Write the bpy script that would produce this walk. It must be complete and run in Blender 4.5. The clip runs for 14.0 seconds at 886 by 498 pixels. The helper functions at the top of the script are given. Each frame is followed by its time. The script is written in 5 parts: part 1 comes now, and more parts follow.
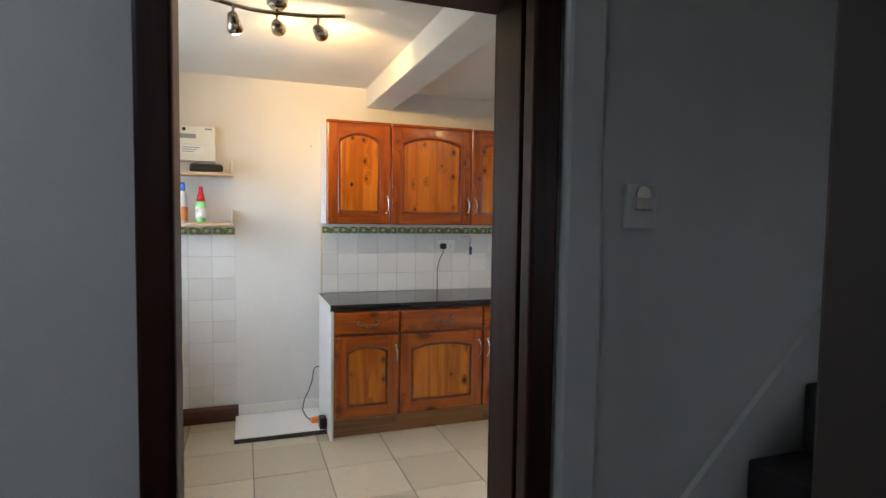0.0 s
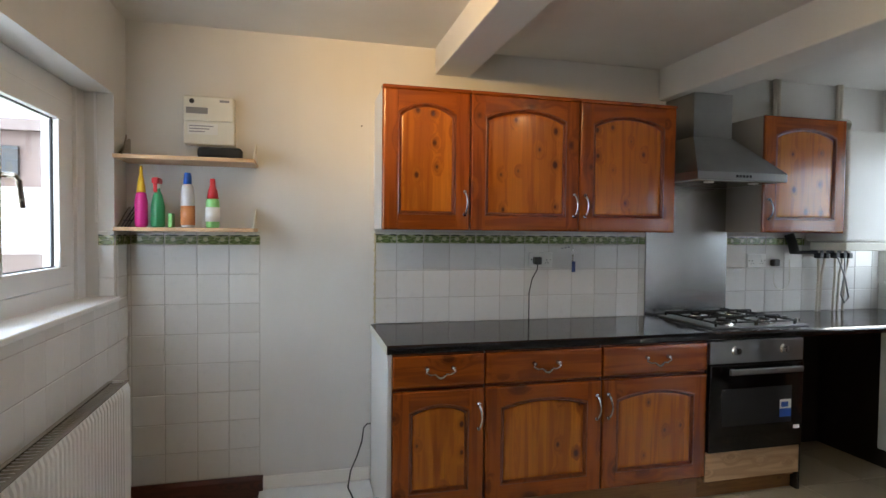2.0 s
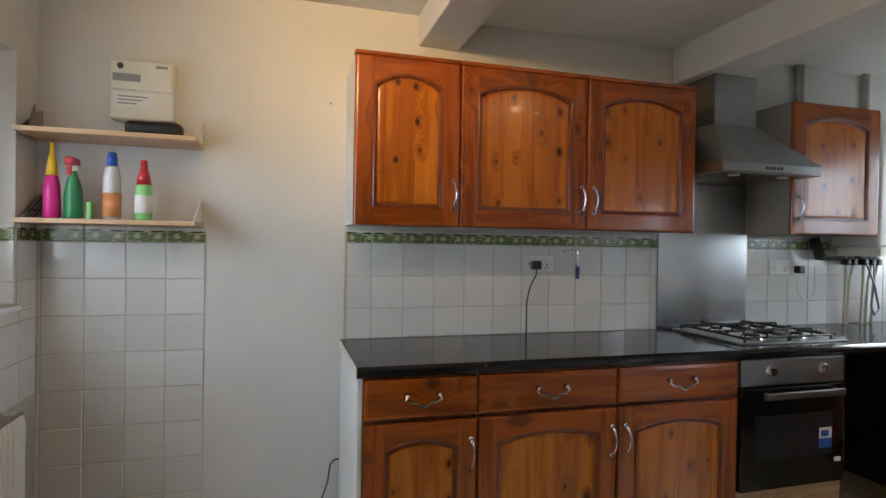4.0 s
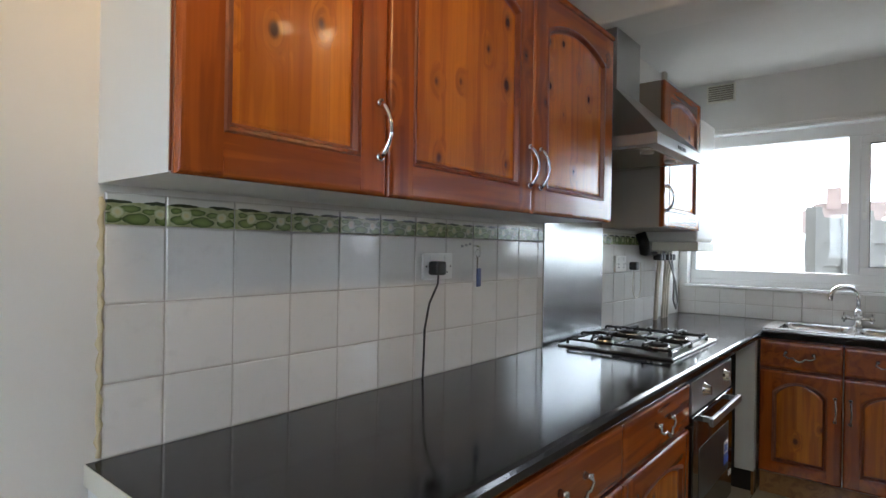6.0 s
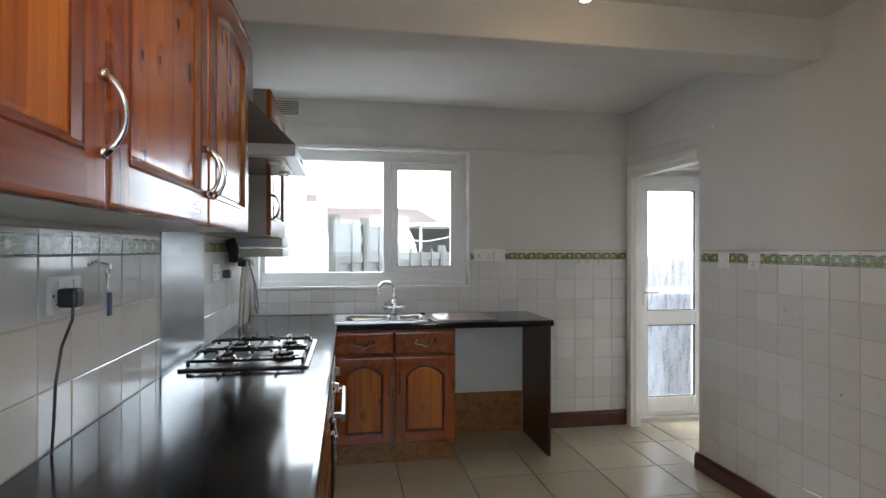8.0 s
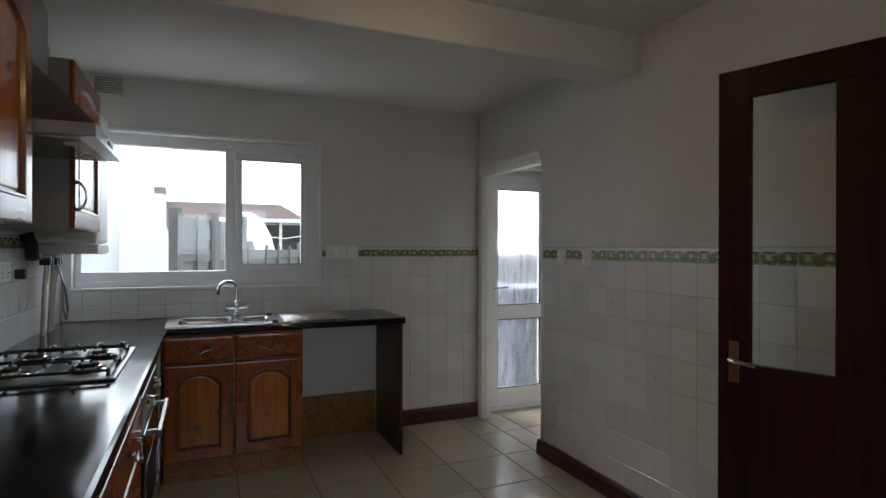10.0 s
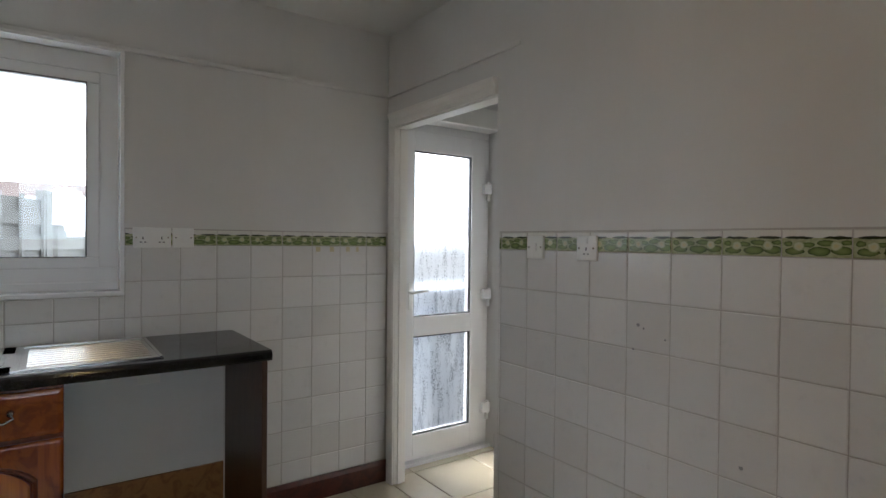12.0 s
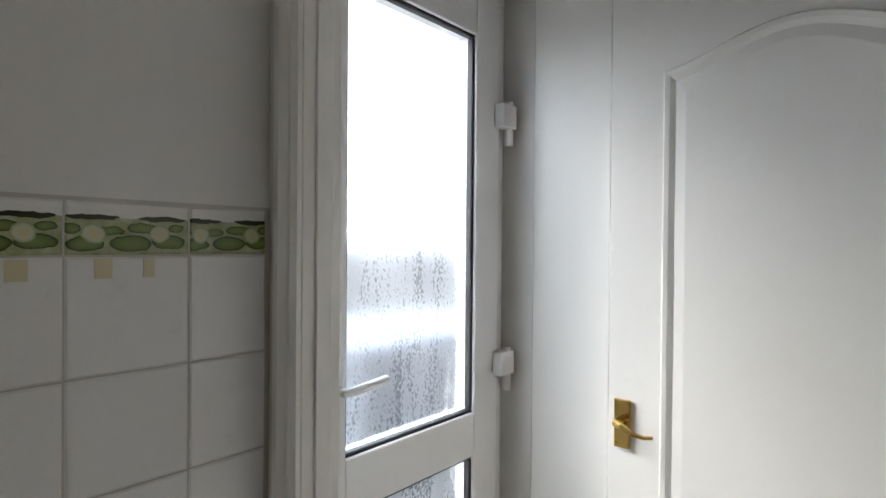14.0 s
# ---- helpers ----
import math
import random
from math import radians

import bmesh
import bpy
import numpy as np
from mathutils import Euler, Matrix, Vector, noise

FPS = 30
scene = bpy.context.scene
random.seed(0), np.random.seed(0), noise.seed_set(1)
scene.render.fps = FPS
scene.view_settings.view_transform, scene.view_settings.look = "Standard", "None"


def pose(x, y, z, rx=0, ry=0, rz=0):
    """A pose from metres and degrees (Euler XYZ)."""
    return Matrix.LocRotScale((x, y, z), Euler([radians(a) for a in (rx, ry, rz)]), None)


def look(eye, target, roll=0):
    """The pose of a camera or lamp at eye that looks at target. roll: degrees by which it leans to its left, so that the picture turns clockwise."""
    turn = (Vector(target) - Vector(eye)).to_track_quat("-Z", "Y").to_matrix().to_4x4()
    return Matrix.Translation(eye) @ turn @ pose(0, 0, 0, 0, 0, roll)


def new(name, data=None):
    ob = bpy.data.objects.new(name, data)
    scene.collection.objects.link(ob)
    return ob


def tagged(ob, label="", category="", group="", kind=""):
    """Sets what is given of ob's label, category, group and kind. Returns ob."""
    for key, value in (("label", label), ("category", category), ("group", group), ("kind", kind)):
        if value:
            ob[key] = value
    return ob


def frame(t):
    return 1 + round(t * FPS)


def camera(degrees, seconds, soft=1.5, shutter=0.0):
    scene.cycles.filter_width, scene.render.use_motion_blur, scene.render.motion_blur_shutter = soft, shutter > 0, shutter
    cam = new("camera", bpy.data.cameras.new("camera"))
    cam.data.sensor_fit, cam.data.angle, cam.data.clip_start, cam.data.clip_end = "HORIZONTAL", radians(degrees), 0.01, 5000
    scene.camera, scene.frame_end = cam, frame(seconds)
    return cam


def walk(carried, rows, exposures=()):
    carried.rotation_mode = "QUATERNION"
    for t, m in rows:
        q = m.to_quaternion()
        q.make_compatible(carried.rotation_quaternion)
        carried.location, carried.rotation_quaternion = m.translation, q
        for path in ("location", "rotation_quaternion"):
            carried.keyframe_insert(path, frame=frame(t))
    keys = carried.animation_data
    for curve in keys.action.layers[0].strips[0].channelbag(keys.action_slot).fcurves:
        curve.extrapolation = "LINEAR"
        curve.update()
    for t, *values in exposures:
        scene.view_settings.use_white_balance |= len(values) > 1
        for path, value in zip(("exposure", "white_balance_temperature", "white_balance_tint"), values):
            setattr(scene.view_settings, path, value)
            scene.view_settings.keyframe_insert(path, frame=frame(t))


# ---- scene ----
cam = camera(77.3, 14.0)
PATH = [
    (0, (0.13, 0.454, 1.475), (0.804, 2.334, 1.363), 0.8),
    (0.5, (0.201, 0.941, 1.44), (0.82, 2.84, 1.345), 0.6),
    (1, (0.234, 1.312, 1.421), (0.797, 3.229, 1.338), 0.7),
    (1.5, (0.288, 1.521, 1.401), (0.796, 3.454, 1.332), 0.5),
    (2, (0.278, 1.59, 1.414), (0.772, 3.527, 1.352), 0.6),
    (2.2, (0.275, 1.601, 1.404), (0.766, 3.539, 1.35), 0.6),
    (4.3, (0.392, 2.243, 1.343), (0.988, 4.153, 1.328), 1.2),
    (4.5, (0.392, 2.395, 1.339), (1.037, 4.288, 1.315), 1.1),
    (5, (0.338, 2.762, 1.336), (1.186, 4.574, 1.317), 1.0),
    (5.5, (0.261, 3.105, 1.337), (1.502, 4.673, 1.335), 1.0),
    (6, (0.268, 3.473, 1.313), (1.814, 4.742, 1.311), 0.9),
    (6.5, (0.341, 3.769, 1.34), (2.17, 4.578, 1.34), 0.6),
    (7, (0.301, 3.938, 1.351), (2.274, 4.263, 1.358), 0.3),
    (7.5, (0.258, 4.018, 1.365), (2.257, 3.957, 1.37), 0.2),
    (8, (0.204, 3.973, 1.362), (2.174, 3.631, 1.366), 0.1),
    (8.5, (0.17, 3.95, 1.354), (2.09, 3.39, 1.358), 0.0),
    (9, (0.141, 3.941, 1.356), (2.011, 3.234, 1.359), 0.1),
    (11.5, (1.085, 3.485, 1.334), (2.873, 2.589, 1.31), 0.3),
    (12, (1.591, 3.321, 1.322), (3.22, 2.162, 1.294), 0.6),
    (12.5, (2.103, 3.158, 1.32), (3.569, 1.798, 1.29), 0.5),
    (13, (2.632, 2.989, 1.298), (3.935, 1.472, 1.276), 0.4),
    (13.5, (3.102, 2.694, 1.308), (4.379, 1.154, 1.297), 0.4),
    (14, (3.471, 2.296, 1.31), (4.767, 0.774, 1.292), 0.5),
]
EXPOSURES = [(0.0, 2.95), (0.5, 2.8), (1.0, 2.6), (1.5, 2.45), (2.0, 2.32), (4.5, 2.3), (5.5, 2.35), (6.0, 2.4), (6.5, 2.5), (7.0, 2.7), (7.5, 2.68), (8.0, 2.35), (8.5, 1.8), (9.0, 1.35), (11.5, 1.65), (12.0, 2.05), (12.5, 2.45), (13.0, 2.25), (13.5, 1.92), (14.0, 1.88)]
walk(cam, [(t, look(eye, target, roll)) for t, eye, target, roll in PATH], EXPOSURES)

# ---------------- exposure, world, sun ----------------
world = bpy.data.worlds.new("overcast_sky")
scene.world = world
world.use_nodes = True
wn = world.node_tree
wbg = wn.nodes["Background"]
sky = wn.nodes.new("ShaderNodeTexSky")
sky.sky_type = "NISHITA"
sky.sun_disc = False
sky.sun_elevation = radians(38)
sky.sun_rotation = radians(69)
sky.dust_density = 6.0
sky.air_density = 1.2
cloud = wn.nodes.new("ShaderNodeMix")
cloud.data_type = "RGBA"
cloud.inputs[0].default_value = 0.85
cloud.inputs[7].default_value = (11.2, 12.6, 14.8, 1)
wn.links.new(sky.outputs[0], cloud.inputs[6])
wn.links.new(cloud.outputs[2], wbg.inputs[0])
wbg.inputs[1].default_value = 0.15

sun_data = bpy.data.lights.new("sun", "SUN")
sun_data.energy = 0.8
sun_data.angle = radians(35)
sun_data.color = (1.0, 0.98, 0.95)
sun = new("sun", sun_data)
sun.matrix_world = look((20, 10, 15), (2, 3, 0))


# ---------------- node helpers ----------------
def mat(name, color=(0.8, 0.8, 0.8), rough=0.5, metal=0.0, spec=0.5, coat=0.0):
    m = bpy.data.materials.new(name)
    m.use_nodes = True
    b = m.node_tree.nodes["Principled BSDF"]
    b.inputs["Base Color"].default_value = (*color, 1)
    b.inputs["Roughness"].default_value = rough
    b.inputs["Metallic"].default_value = metal
    b.inputs["Specular IOR Level"].default_value = spec
    b.inputs["Coat Weight"].default_value = coat
    b.inputs["Coat Roughness"].default_value = 0.08
    return m, m.node_tree, b


def coords(nt, scale=(1, 1, 1), kind="Object", offset_random=0.0, swap=None):
    tc = nt.nodes.new("ShaderNodeTexCoord")
    out = tc.outputs[kind]
    if offset_random:
        info = nt.nodes.new("ShaderNodeObjectInfo")
        mul = nt.nodes.new("ShaderNodeMath")
        mul.operation = "MULTIPLY"
        mul.inputs[1].default_value = offset_random
        nt.links.new(info.outputs["Random"], mul.inputs[0])
        add = nt.nodes.new("ShaderNodeVectorMath")
        add.operation = "ADD"
        nt.links.new(out, add.inputs[0])
        nt.links.new(mul.outputs[0], add.inputs[1])
        out = add.outputs[0]
    mp = nt.nodes.new("ShaderNodeMapping")
    mp.inputs["Scale"].default_value = scale
    nt.links.new(out, mp.inputs[0])
    return mp.outputs[0]


def noise_tex(nt, vec, scale, detail=4, rough=0.55, distortion=0.0):
    n = nt.nodes.new("ShaderNodeTexNoise")
    n.inputs["Scale"].default_value = scale
    n.inputs["Detail"].default_value = detail
    n.inputs["Roughness"].default_value = rough
    n.inputs["Distortion"].default_value = distortion
    nt.links.new(vec, n.inputs["Vector"])
    return n.outputs["Fac"]


def ramp(nt, fac, stops):
    r = nt.nodes.new("ShaderNodeValToRGB")
    el = r.color_ramp.elements
    while len(el) < len(stops):
        el.new(0.5)
    for e, (p, c) in zip(el, stops):
        e.position = p
        e.color = (*c, 1) if len(c) == 3 else c
    nt.links.new(fac, r.inputs[0])
    return r.outputs[0]


def mix(nt, fac, a, b, mode="MIX"):
    m = nt.nodes.new("ShaderNodeMix")
    m.data_type = "RGBA"
    m.blend_type = mode
    for sock, v in ((m.inputs[0], fac), (m.inputs[6], a), (m.inputs[7], b)):
        if isinstance(v, (int, float)):
            sock.default_value = v
        elif isinstance(v, tuple):
            sock.default_value = (*v, 1)
        else:
            nt.links.new(v, sock)
    return m.outputs[2]


def bump(nt, b, height, strength=0.2, dist=0.002):
    n = nt.nodes.new("ShaderNodeBump")
    n.inputs["Strength"].default_value = strength
    n.inputs["Distance"].default_value = dist
    nt.links.new(height, n.inputs["Height"])
    nt.links.new(n.outputs[0], b.inputs["Normal"])


def plaster(name, light, dark, rough=0.75, bump_s=0.25):
    m, nt, b = mat(name, light, rough, spec=0.3)
    v = coords(nt)
    big = noise_tex(nt, v, 1.3, 5)
    fine = noise_tex(nt, v, 60, 4)
    c = ramp(nt, big, [(0.3, dark), (0.62, light)])
    streak = noise_tex(nt, coords(nt, (9, 9, 0.7)), 1.0, 5)
    c = mix(nt, ramp(nt, streak, [(0.5, (0, 0, 0)), (0.85, (0.16, 0.16, 0.16))]), c, tuple(x * 0.86 for x in dark))
    nt.links.new(c, b.inputs["Base Color"])
    bump(nt, b, fine, bump_s, 0.002)
    return m


def maths(nt, op, a, b=0.0, c=0.0):
    n = nt.nodes.new("ShaderNodeMath")
    n.operation = op
    for sock, v in zip(n.inputs, (a, b, c)):
        if isinstance(v, (int, float)):
            sock.default_value = v
        else:
            nt.links.new(v, sock)
    return n.outputs[0]


def pine(name, base, dark, knot, rough=0.3, rot=False, coat=0.22, staves=False, knots=0.3, size=1.0):
    """Varnished knotty pine, the grain along z (or across where rot), bending round its knots."""
    m, nt, b = mat(name, base, rough, coat=coat, spec=0.5 if coat else 0.2)
    # cells that may hold a knot
    kv = nt.nodes.new("ShaderNodeTexVoronoi")
    kv.voronoi_dimensions = "2D"
    kv.inputs["Scale"].default_value = 1.0
    kv.inputs["Randomness"].default_value = 0.9
    tc = nt.nodes.new("ShaderNodeTexCoord")
    sep = nt.nodes.new("ShaderNodeSeparateXYZ")
    nt.links.new(tc.outputs["Object"], sep.inputs[0])
    info = nt.nodes.new("ShaderNodeObjectInfo")
    flat = nt.nodes.new("ShaderNodeCombineXYZ")
    across = maths(nt, "ADD", sep.outputs[0], sep.outputs[1])
    su, sz = (5.5 / size, 9 / size) if rot else (9.5 / size, 6.5 / size)
    nt.links.new(maths(nt, "MULTIPLY_ADD", across, su, maths(nt, "MULTIPLY", info.outputs["Random"], 91.0)), flat.inputs[0])
    nt.links.new(maths(nt, "MULTIPLY_ADD", sep.outputs[2], sz, maths(nt, "MULTIPLY", info.outputs["Random"], 37.0)), flat.inputs[1])
    nt.links.new(flat.outputs[0], kv.inputs["Vector"])
    pick = nt.nodes.new("ShaderNodeSeparateColor")
    nt.links.new(kv.outputs["Color"], pick.inputs[0])
    has = maths(nt, "GREATER_THAN", pick.outputs[0], 0.5)
    d = maths(nt, "ADD", kv.outputs["Distance"], maths(nt, "MULTIPLY", maths(nt, "SUBTRACT", 1.0, has), 1.0))
    d = maths(nt, "ADD", d, maths(nt, "MULTIPLY", pick.outputs[1], 0.10))
    near = nt.nodes.new("ShaderNodeMapRange")
    near.inputs[1].default_value = 0.0
    near.inputs[2].default_value = 0.5
    near.inputs[3].default_value = 1.0
    near.inputs[4].default_value = 0.0
    nt.links.new(d, near.inputs[0])
    swirl = maths(nt, "MULTIPLY", maths(nt, "POWER", near.outputs[0], 2.0), 1.3)
    # growth bands, pushed aside near the knots
    v = coords(nt, (0.9, 15, 15) if rot else (15, 15, 0.9), offset_random=7.0)
    push = nt.nodes.new("ShaderNodeVectorMath")
    push.operation = "ADD"
    nt.links.new(v, push.inputs[0])
    nt.links.new(swirl, push.inputs[1])
    g = noise_tex(nt, push.outputs[0], 1.3, 3, 0.5, 1.1)
    rings = maths(nt, "PINGPONG", maths(nt, "MULTIPLY", g, 7.0), 1.0)
    pale = tuple(min(1, x * 1.22) for x in base)
    c = ramp(nt, g, [(0.30, dark), (0.46, base), (0.68, pale)])
    c = mix(nt, ramp(nt, rings, [(0.55, (0, 0, 0)), (0.95, (0.42, 0.42, 0.42))]), c, dark)
    fine = noise_tex(nt, coords(nt, (5, 210, 210) if rot else (210, 210, 5), offset_random=7.0), 1.0, 3)
    c = mix(nt, ramp(nt, fine, [(0.36, (0.2, 0.2, 0.2)), (0.6, (0, 0, 0))]), c, dark)
    if staves:
        u = maths(nt, "MULTIPLY_ADD", across, 10.5, maths(nt, "MULTIPLY", info.outputs["Random"], 57.0))
        wn_ = nt.nodes.new("ShaderNodeTexWhiteNoise")
        wn_.noise_dimensions = "1D"
        nt.links.new(maths(nt, "FLOOR", u), wn_.inputs["W"])
        c = mix(nt, maths(nt, "MULTIPLY", wn_.outputs["Value"], 0.42), c, dark)
        joint = maths(nt, "LESS_THAN", maths(nt, "FRACT", u), 0.02)
        c = mix(nt, maths(nt, "MULTIPLY", joint, 0.2), c, knot)
    halo = ramp(nt, d, [(0.0, (knots, knots, knots)), (0.085, (0.96 * knots,) * 3), (0.12, (0.7 * knots,) * 3), (0.16, (0.3 * knots,) * 3), (0.34, (0, 0, 0))])
    c = mix(nt, halo, c, knot)
    nt.links.new(c, b.inputs["Base Color"])
    bump(nt, b, fine, 0.06, 0.001)
    return m


# ---------------- materials ----------------
M_WALL = plaster("wall_paint", (0.70, 0.69, 0.67), (0.64, 0.627, 0.60))
M_CEIL = plaster("ceiling_paint", (0.70, 0.69, 0.67), (0.64, 0.63, 0.605), 0.85)
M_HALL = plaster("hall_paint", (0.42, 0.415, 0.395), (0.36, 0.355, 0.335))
M_GLOSSWHITE = plaster("white_gloss_paint", (0.82, 0.805, 0.765), (0.78, 0.76, 0.715), 0.28, 0.06)
M_GROUT = plaster("grout", (0.50, 0.475, 0.44), (0.42, 0.395, 0.36), 0.9)
M_FLOORGROUT = plaster("floor_grout", (0.20, 0.175, 0.14), (0.13, 0.115, 0.09), 0.9)
M_PINE = pine("varnished_pine_panel", (0.52, 0.165, 0.012), (0.31, 0.072, 0.007), (0.055, 0.012, 0.004), 0.26, staves=True, knots=1.0)
M_PINE_STILE = pine("varnished_pine_stile", (0.31, 0.070, 0.008), (0.18, 0.035, 0.005), (0.040, 0.009, 0.004), 0.26, size=1.6, knots=0.8)
M_PINE_H = pine("varnished_pine_across", (0.31, 0.072, 0.009), (0.19, 0.038, 0.006), (0.045, 0.010, 0.004), 0.26, rot=True, size=2.0, knots=0.7)
M_PINE_DARK = pine("antiqued_pine_moulding", (0.20, 0.046, 0.008), (0.12, 0.026, 0.005), (0.05, 0.012, 0.004))
M_PALEPINE = pine("pale_board", (0.56, 0.36, 0.20), (0.44, 0.26, 0.13), (0.3, 0.16, 0.08), 0.5, rot=True)
M_PLINTH = pine("plinth_board", (0.30, 0.14, 0.045), (0.2, 0.085, 0.025), (0.1, 0.04, 0.02), 0.45, rot=True)
M_DARKWOOD = pine("dark_stained_wood", (0.028, 0.009, 0.006), (0.014, 0.005, 0.004), (0.006, 0.003, 0.002), 0.42, coat=0.0)
M_SKIRT = pine("dark_red_skirting", (0.075, 0.018, 0.011), (0.04, 0.010, 0.007), (0.02, 0.006, 0.004), 0.35, rot=True)
M_BROWNPANEL = pine("brown_end_panel", (0.06, 0.024, 0.013), (0.042, 0.016, 0.009), (0.05, 0.02, 0.01), 0.45)


def tile_mat(name, light, dark, rough):
    m, nt, b = mat(name, light, rough, spec=0.5)
    info = nt.nodes.new("ShaderNodeObjectInfo")
    c = ramp(nt, info.outputs["Random"], [(0.0, dark), (0.6, light), (1.0, tuple(min(1, x * 1.04) for x in light))])
    dirt = noise_tex(nt, coords(nt, offset_random=9.0), 22, 6, 0.65)
    c = mix(nt, ramp(nt, dirt, [(0.56, (0, 0, 0)), (0.85, (0.5, 0.5, 0.5))]), c, tuple(x * 0.82 for x in dark))
    nt.links.new(c, b.inputs["Base Color"])
    bump(nt, b, noise_tex(nt, coords(nt, offset_random=9.0), 9, 3), 0.12, 0.003)
    return m


M_TILE = tile_mat("white_glazed_tile", (0.70, 0.69, 0.67), (0.65, 0.637, 0.612), 0.10)
M_FLOORTILE = tile_mat("cream_floor_tile", (0.54, 0.475, 0.36), (0.47, 0.41, 0.305), 0.16)


def border_mat():
    """Lily pads and pale flowers along a dark waterline, one set to each tile."""
    m, nt, b = mat("lily_border_tile", (0.6, 0.65, 0.45), 0.2)
    tc = nt.nodes.new("ShaderNodeTexCoord")
    sep = nt.nodes.new("ShaderNodeSeparateXYZ")
    nt.links.new(tc.outputs["Object"], sep.inputs[0])
    v = coords(nt, offset_random=5.0)
    wob = maths(nt, "MULTIPLY", maths(nt, "SUBTRACT", noise_tex(nt, v, 60, 3), 0.5), 0.012)
    u = maths(nt, "ADD", maths(nt, "ADD", sep.outputs[0], sep.outputs[1]), wob)
    z = maths(nt, "ADD", sep.outputs[2], maths(nt, "MULTIPLY", wob, 0.6))

    def pad(cu, cz, ru, rz):
        du = maths(nt, "MULTIPLY", maths(nt, "SUBTRACT", u, cu), 1 / ru)
        dz = maths(nt, "MULTIPLY", maths(nt, "SUBTRACT", z, cz), 1 / rz)
        return maths(nt, "SQRT", maths(nt, "ADD", maths(nt, "MULTIPLY", du, du), maths(nt, "MULTIPLY", dz, dz)))
    c = ramp(nt, noise_tex(nt, v, 45, 4), [(0.35, (0.26, 0.285, 0.13)), (0.65, (0.44, 0.46, 0.28))])
    for cu, cz, ru, rz in ((-0.052, -0.017, 0.022, 0.010), (-0.004, -0.019, 0.026, 0.011), (0.050, -0.020, 0.022, 0.009), (-0.018, 0.001, 0.020, 0.007), (0.020, -0.003, 0.015, 0.006), (0.064, -0.001, 0.010, 0.007), (-0.062, 0.002, 0.012, 0.006)):
        d = pad(cu, cz, ru, rz)
        leaf = ramp(nt, d, [(0.2, (0.19, 0.24, 0.085)), (0.75, (0.12, 0.17, 0.05)), (0.95, (0.045, 0.07, 0.02))])
        c = mix(nt, maths(nt, "LESS_THAN", d, 1.0), c, leaf)
    for cu, cz, ru, rz in ((-0.040, -0.006, 0.013, 0.012), (0.040, -0.007, 0.013, 0.012)):
        d = pad(cu, cz, ru, rz)
        c = mix(nt, maths(nt, "LESS_THAN", d, 1.0), c, ramp(nt, d, [(0.1, (0.55, 0.50, 0.25)), (0.7, (0.52, 0.54, 0.36)), (1.0, (0.26, 0.30, 0.14))]))
    c = mix(nt, maths(nt, "GREATER_THAN", z, 0.0135), c, (0.70, 0.69, 0.64))
    for cu in (-0.044, 0.040):
        d = pad(cu, 0.014, 0.031, 0.0035)
        c = mix(nt, maths(nt, "LESS_THAN", d, 1.0), c, (0.03, 0.042, 0.018))
    nt.links.new(c, b.inputs["Base Color"])
    bump(nt, b, noise_tex(nt, v, 70, 3), 0.15, 0.002)
    return m


M_BORDER = border_mat()


def worktop_mat():
    m, nt, b = mat("black_laminate", (0.012, 0.012, 0.014), 0.16, spec=0.5)
    sp = noise_tex(nt, coords(nt), 260, 2)
    c = ramp(nt, sp, [(0.55, (0.010, 0.010, 0.012)), (0.74, (0.045, 0.045, 0.05))])
    nt.links.new(c, b.inputs["Base Color"])
    sm = noise_tex(nt, coords(nt), 7, 5)
    r = ramp(nt, sm, [(0.3, (0.08, 0.08, 0.08)), (0.75, (0.17, 0.17, 0.17))])
    nt.links.new(r, b.inputs["Roughness"])
    bump(nt, b, noise_tex(nt, coords(nt), 40, 2), 0.03, 0.001)
    return m


M_WORKTOP = worktop_mat()


def steel_mat(name, col, rough, stretch):
    m, nt, b = mat(name, col, rough, 1.0)
    n = noise_tex(nt, coords(nt, stretch), 1.0, 4)
    nt.links.new(ramp(nt, n, [(0.3, (rough * 0.92,) * 3), (0.7, (rough * 1.1,) * 3)]), b.inputs["Roughness"])
    sm = noise_tex(nt, coords(nt), 5, 4)
    nt.links.new(ramp(nt, sm, [(0.3, tuple(x * 0.85 for x in col)), (0.7, col)]), b.inputs["Base Color"])
    return m


M_STEEL = steel_mat("brushed_steel", (0.33, 0.33, 0.33), 0.3, (3, 3, 200))
M_SPLASH = steel_mat("steel_splashback", (0.52, 0.53, 0.54), 0.24, (30, 30, 2))
M_SINK = steel_mat("sink_steel", (0.62, 0.62, 0.62), 0.22, (80, 4, 4))
M_CHROME = mat("chrome", (0.78, 0.78, 0.78), 0.09, 1.0)[0]
M_NICKEL = mat("worn_nickel", (0.42, 0.38, 0.32), 0.25, 1.0)[0]
M_BRASS = mat("polished_brass", (0.62, 0.42, 0.13), 0.22, 1.0)[0]
M_IRON = mat("black_iron", (0.012, 0.012, 0.012), 0.45)[0]
M_BLACKPLASTIC = mat("black_plastic", (0.012, 0.012, 0.013), 0.35)[0]
M_BLACKGLASS = mat("black_oven_glass", (0.006, 0.006, 0.007), 0.06, coat=0.3)[0]
M_DARKVOID = mat("dark_cavity", (0.05, 0.045, 0.04), 0.9)[0]
M_WHITEPLASTIC = plaster("white_plastic", (0.80, 0.80, 0.78), (0.77, 0.77, 0.74), 0.35, 0.02)
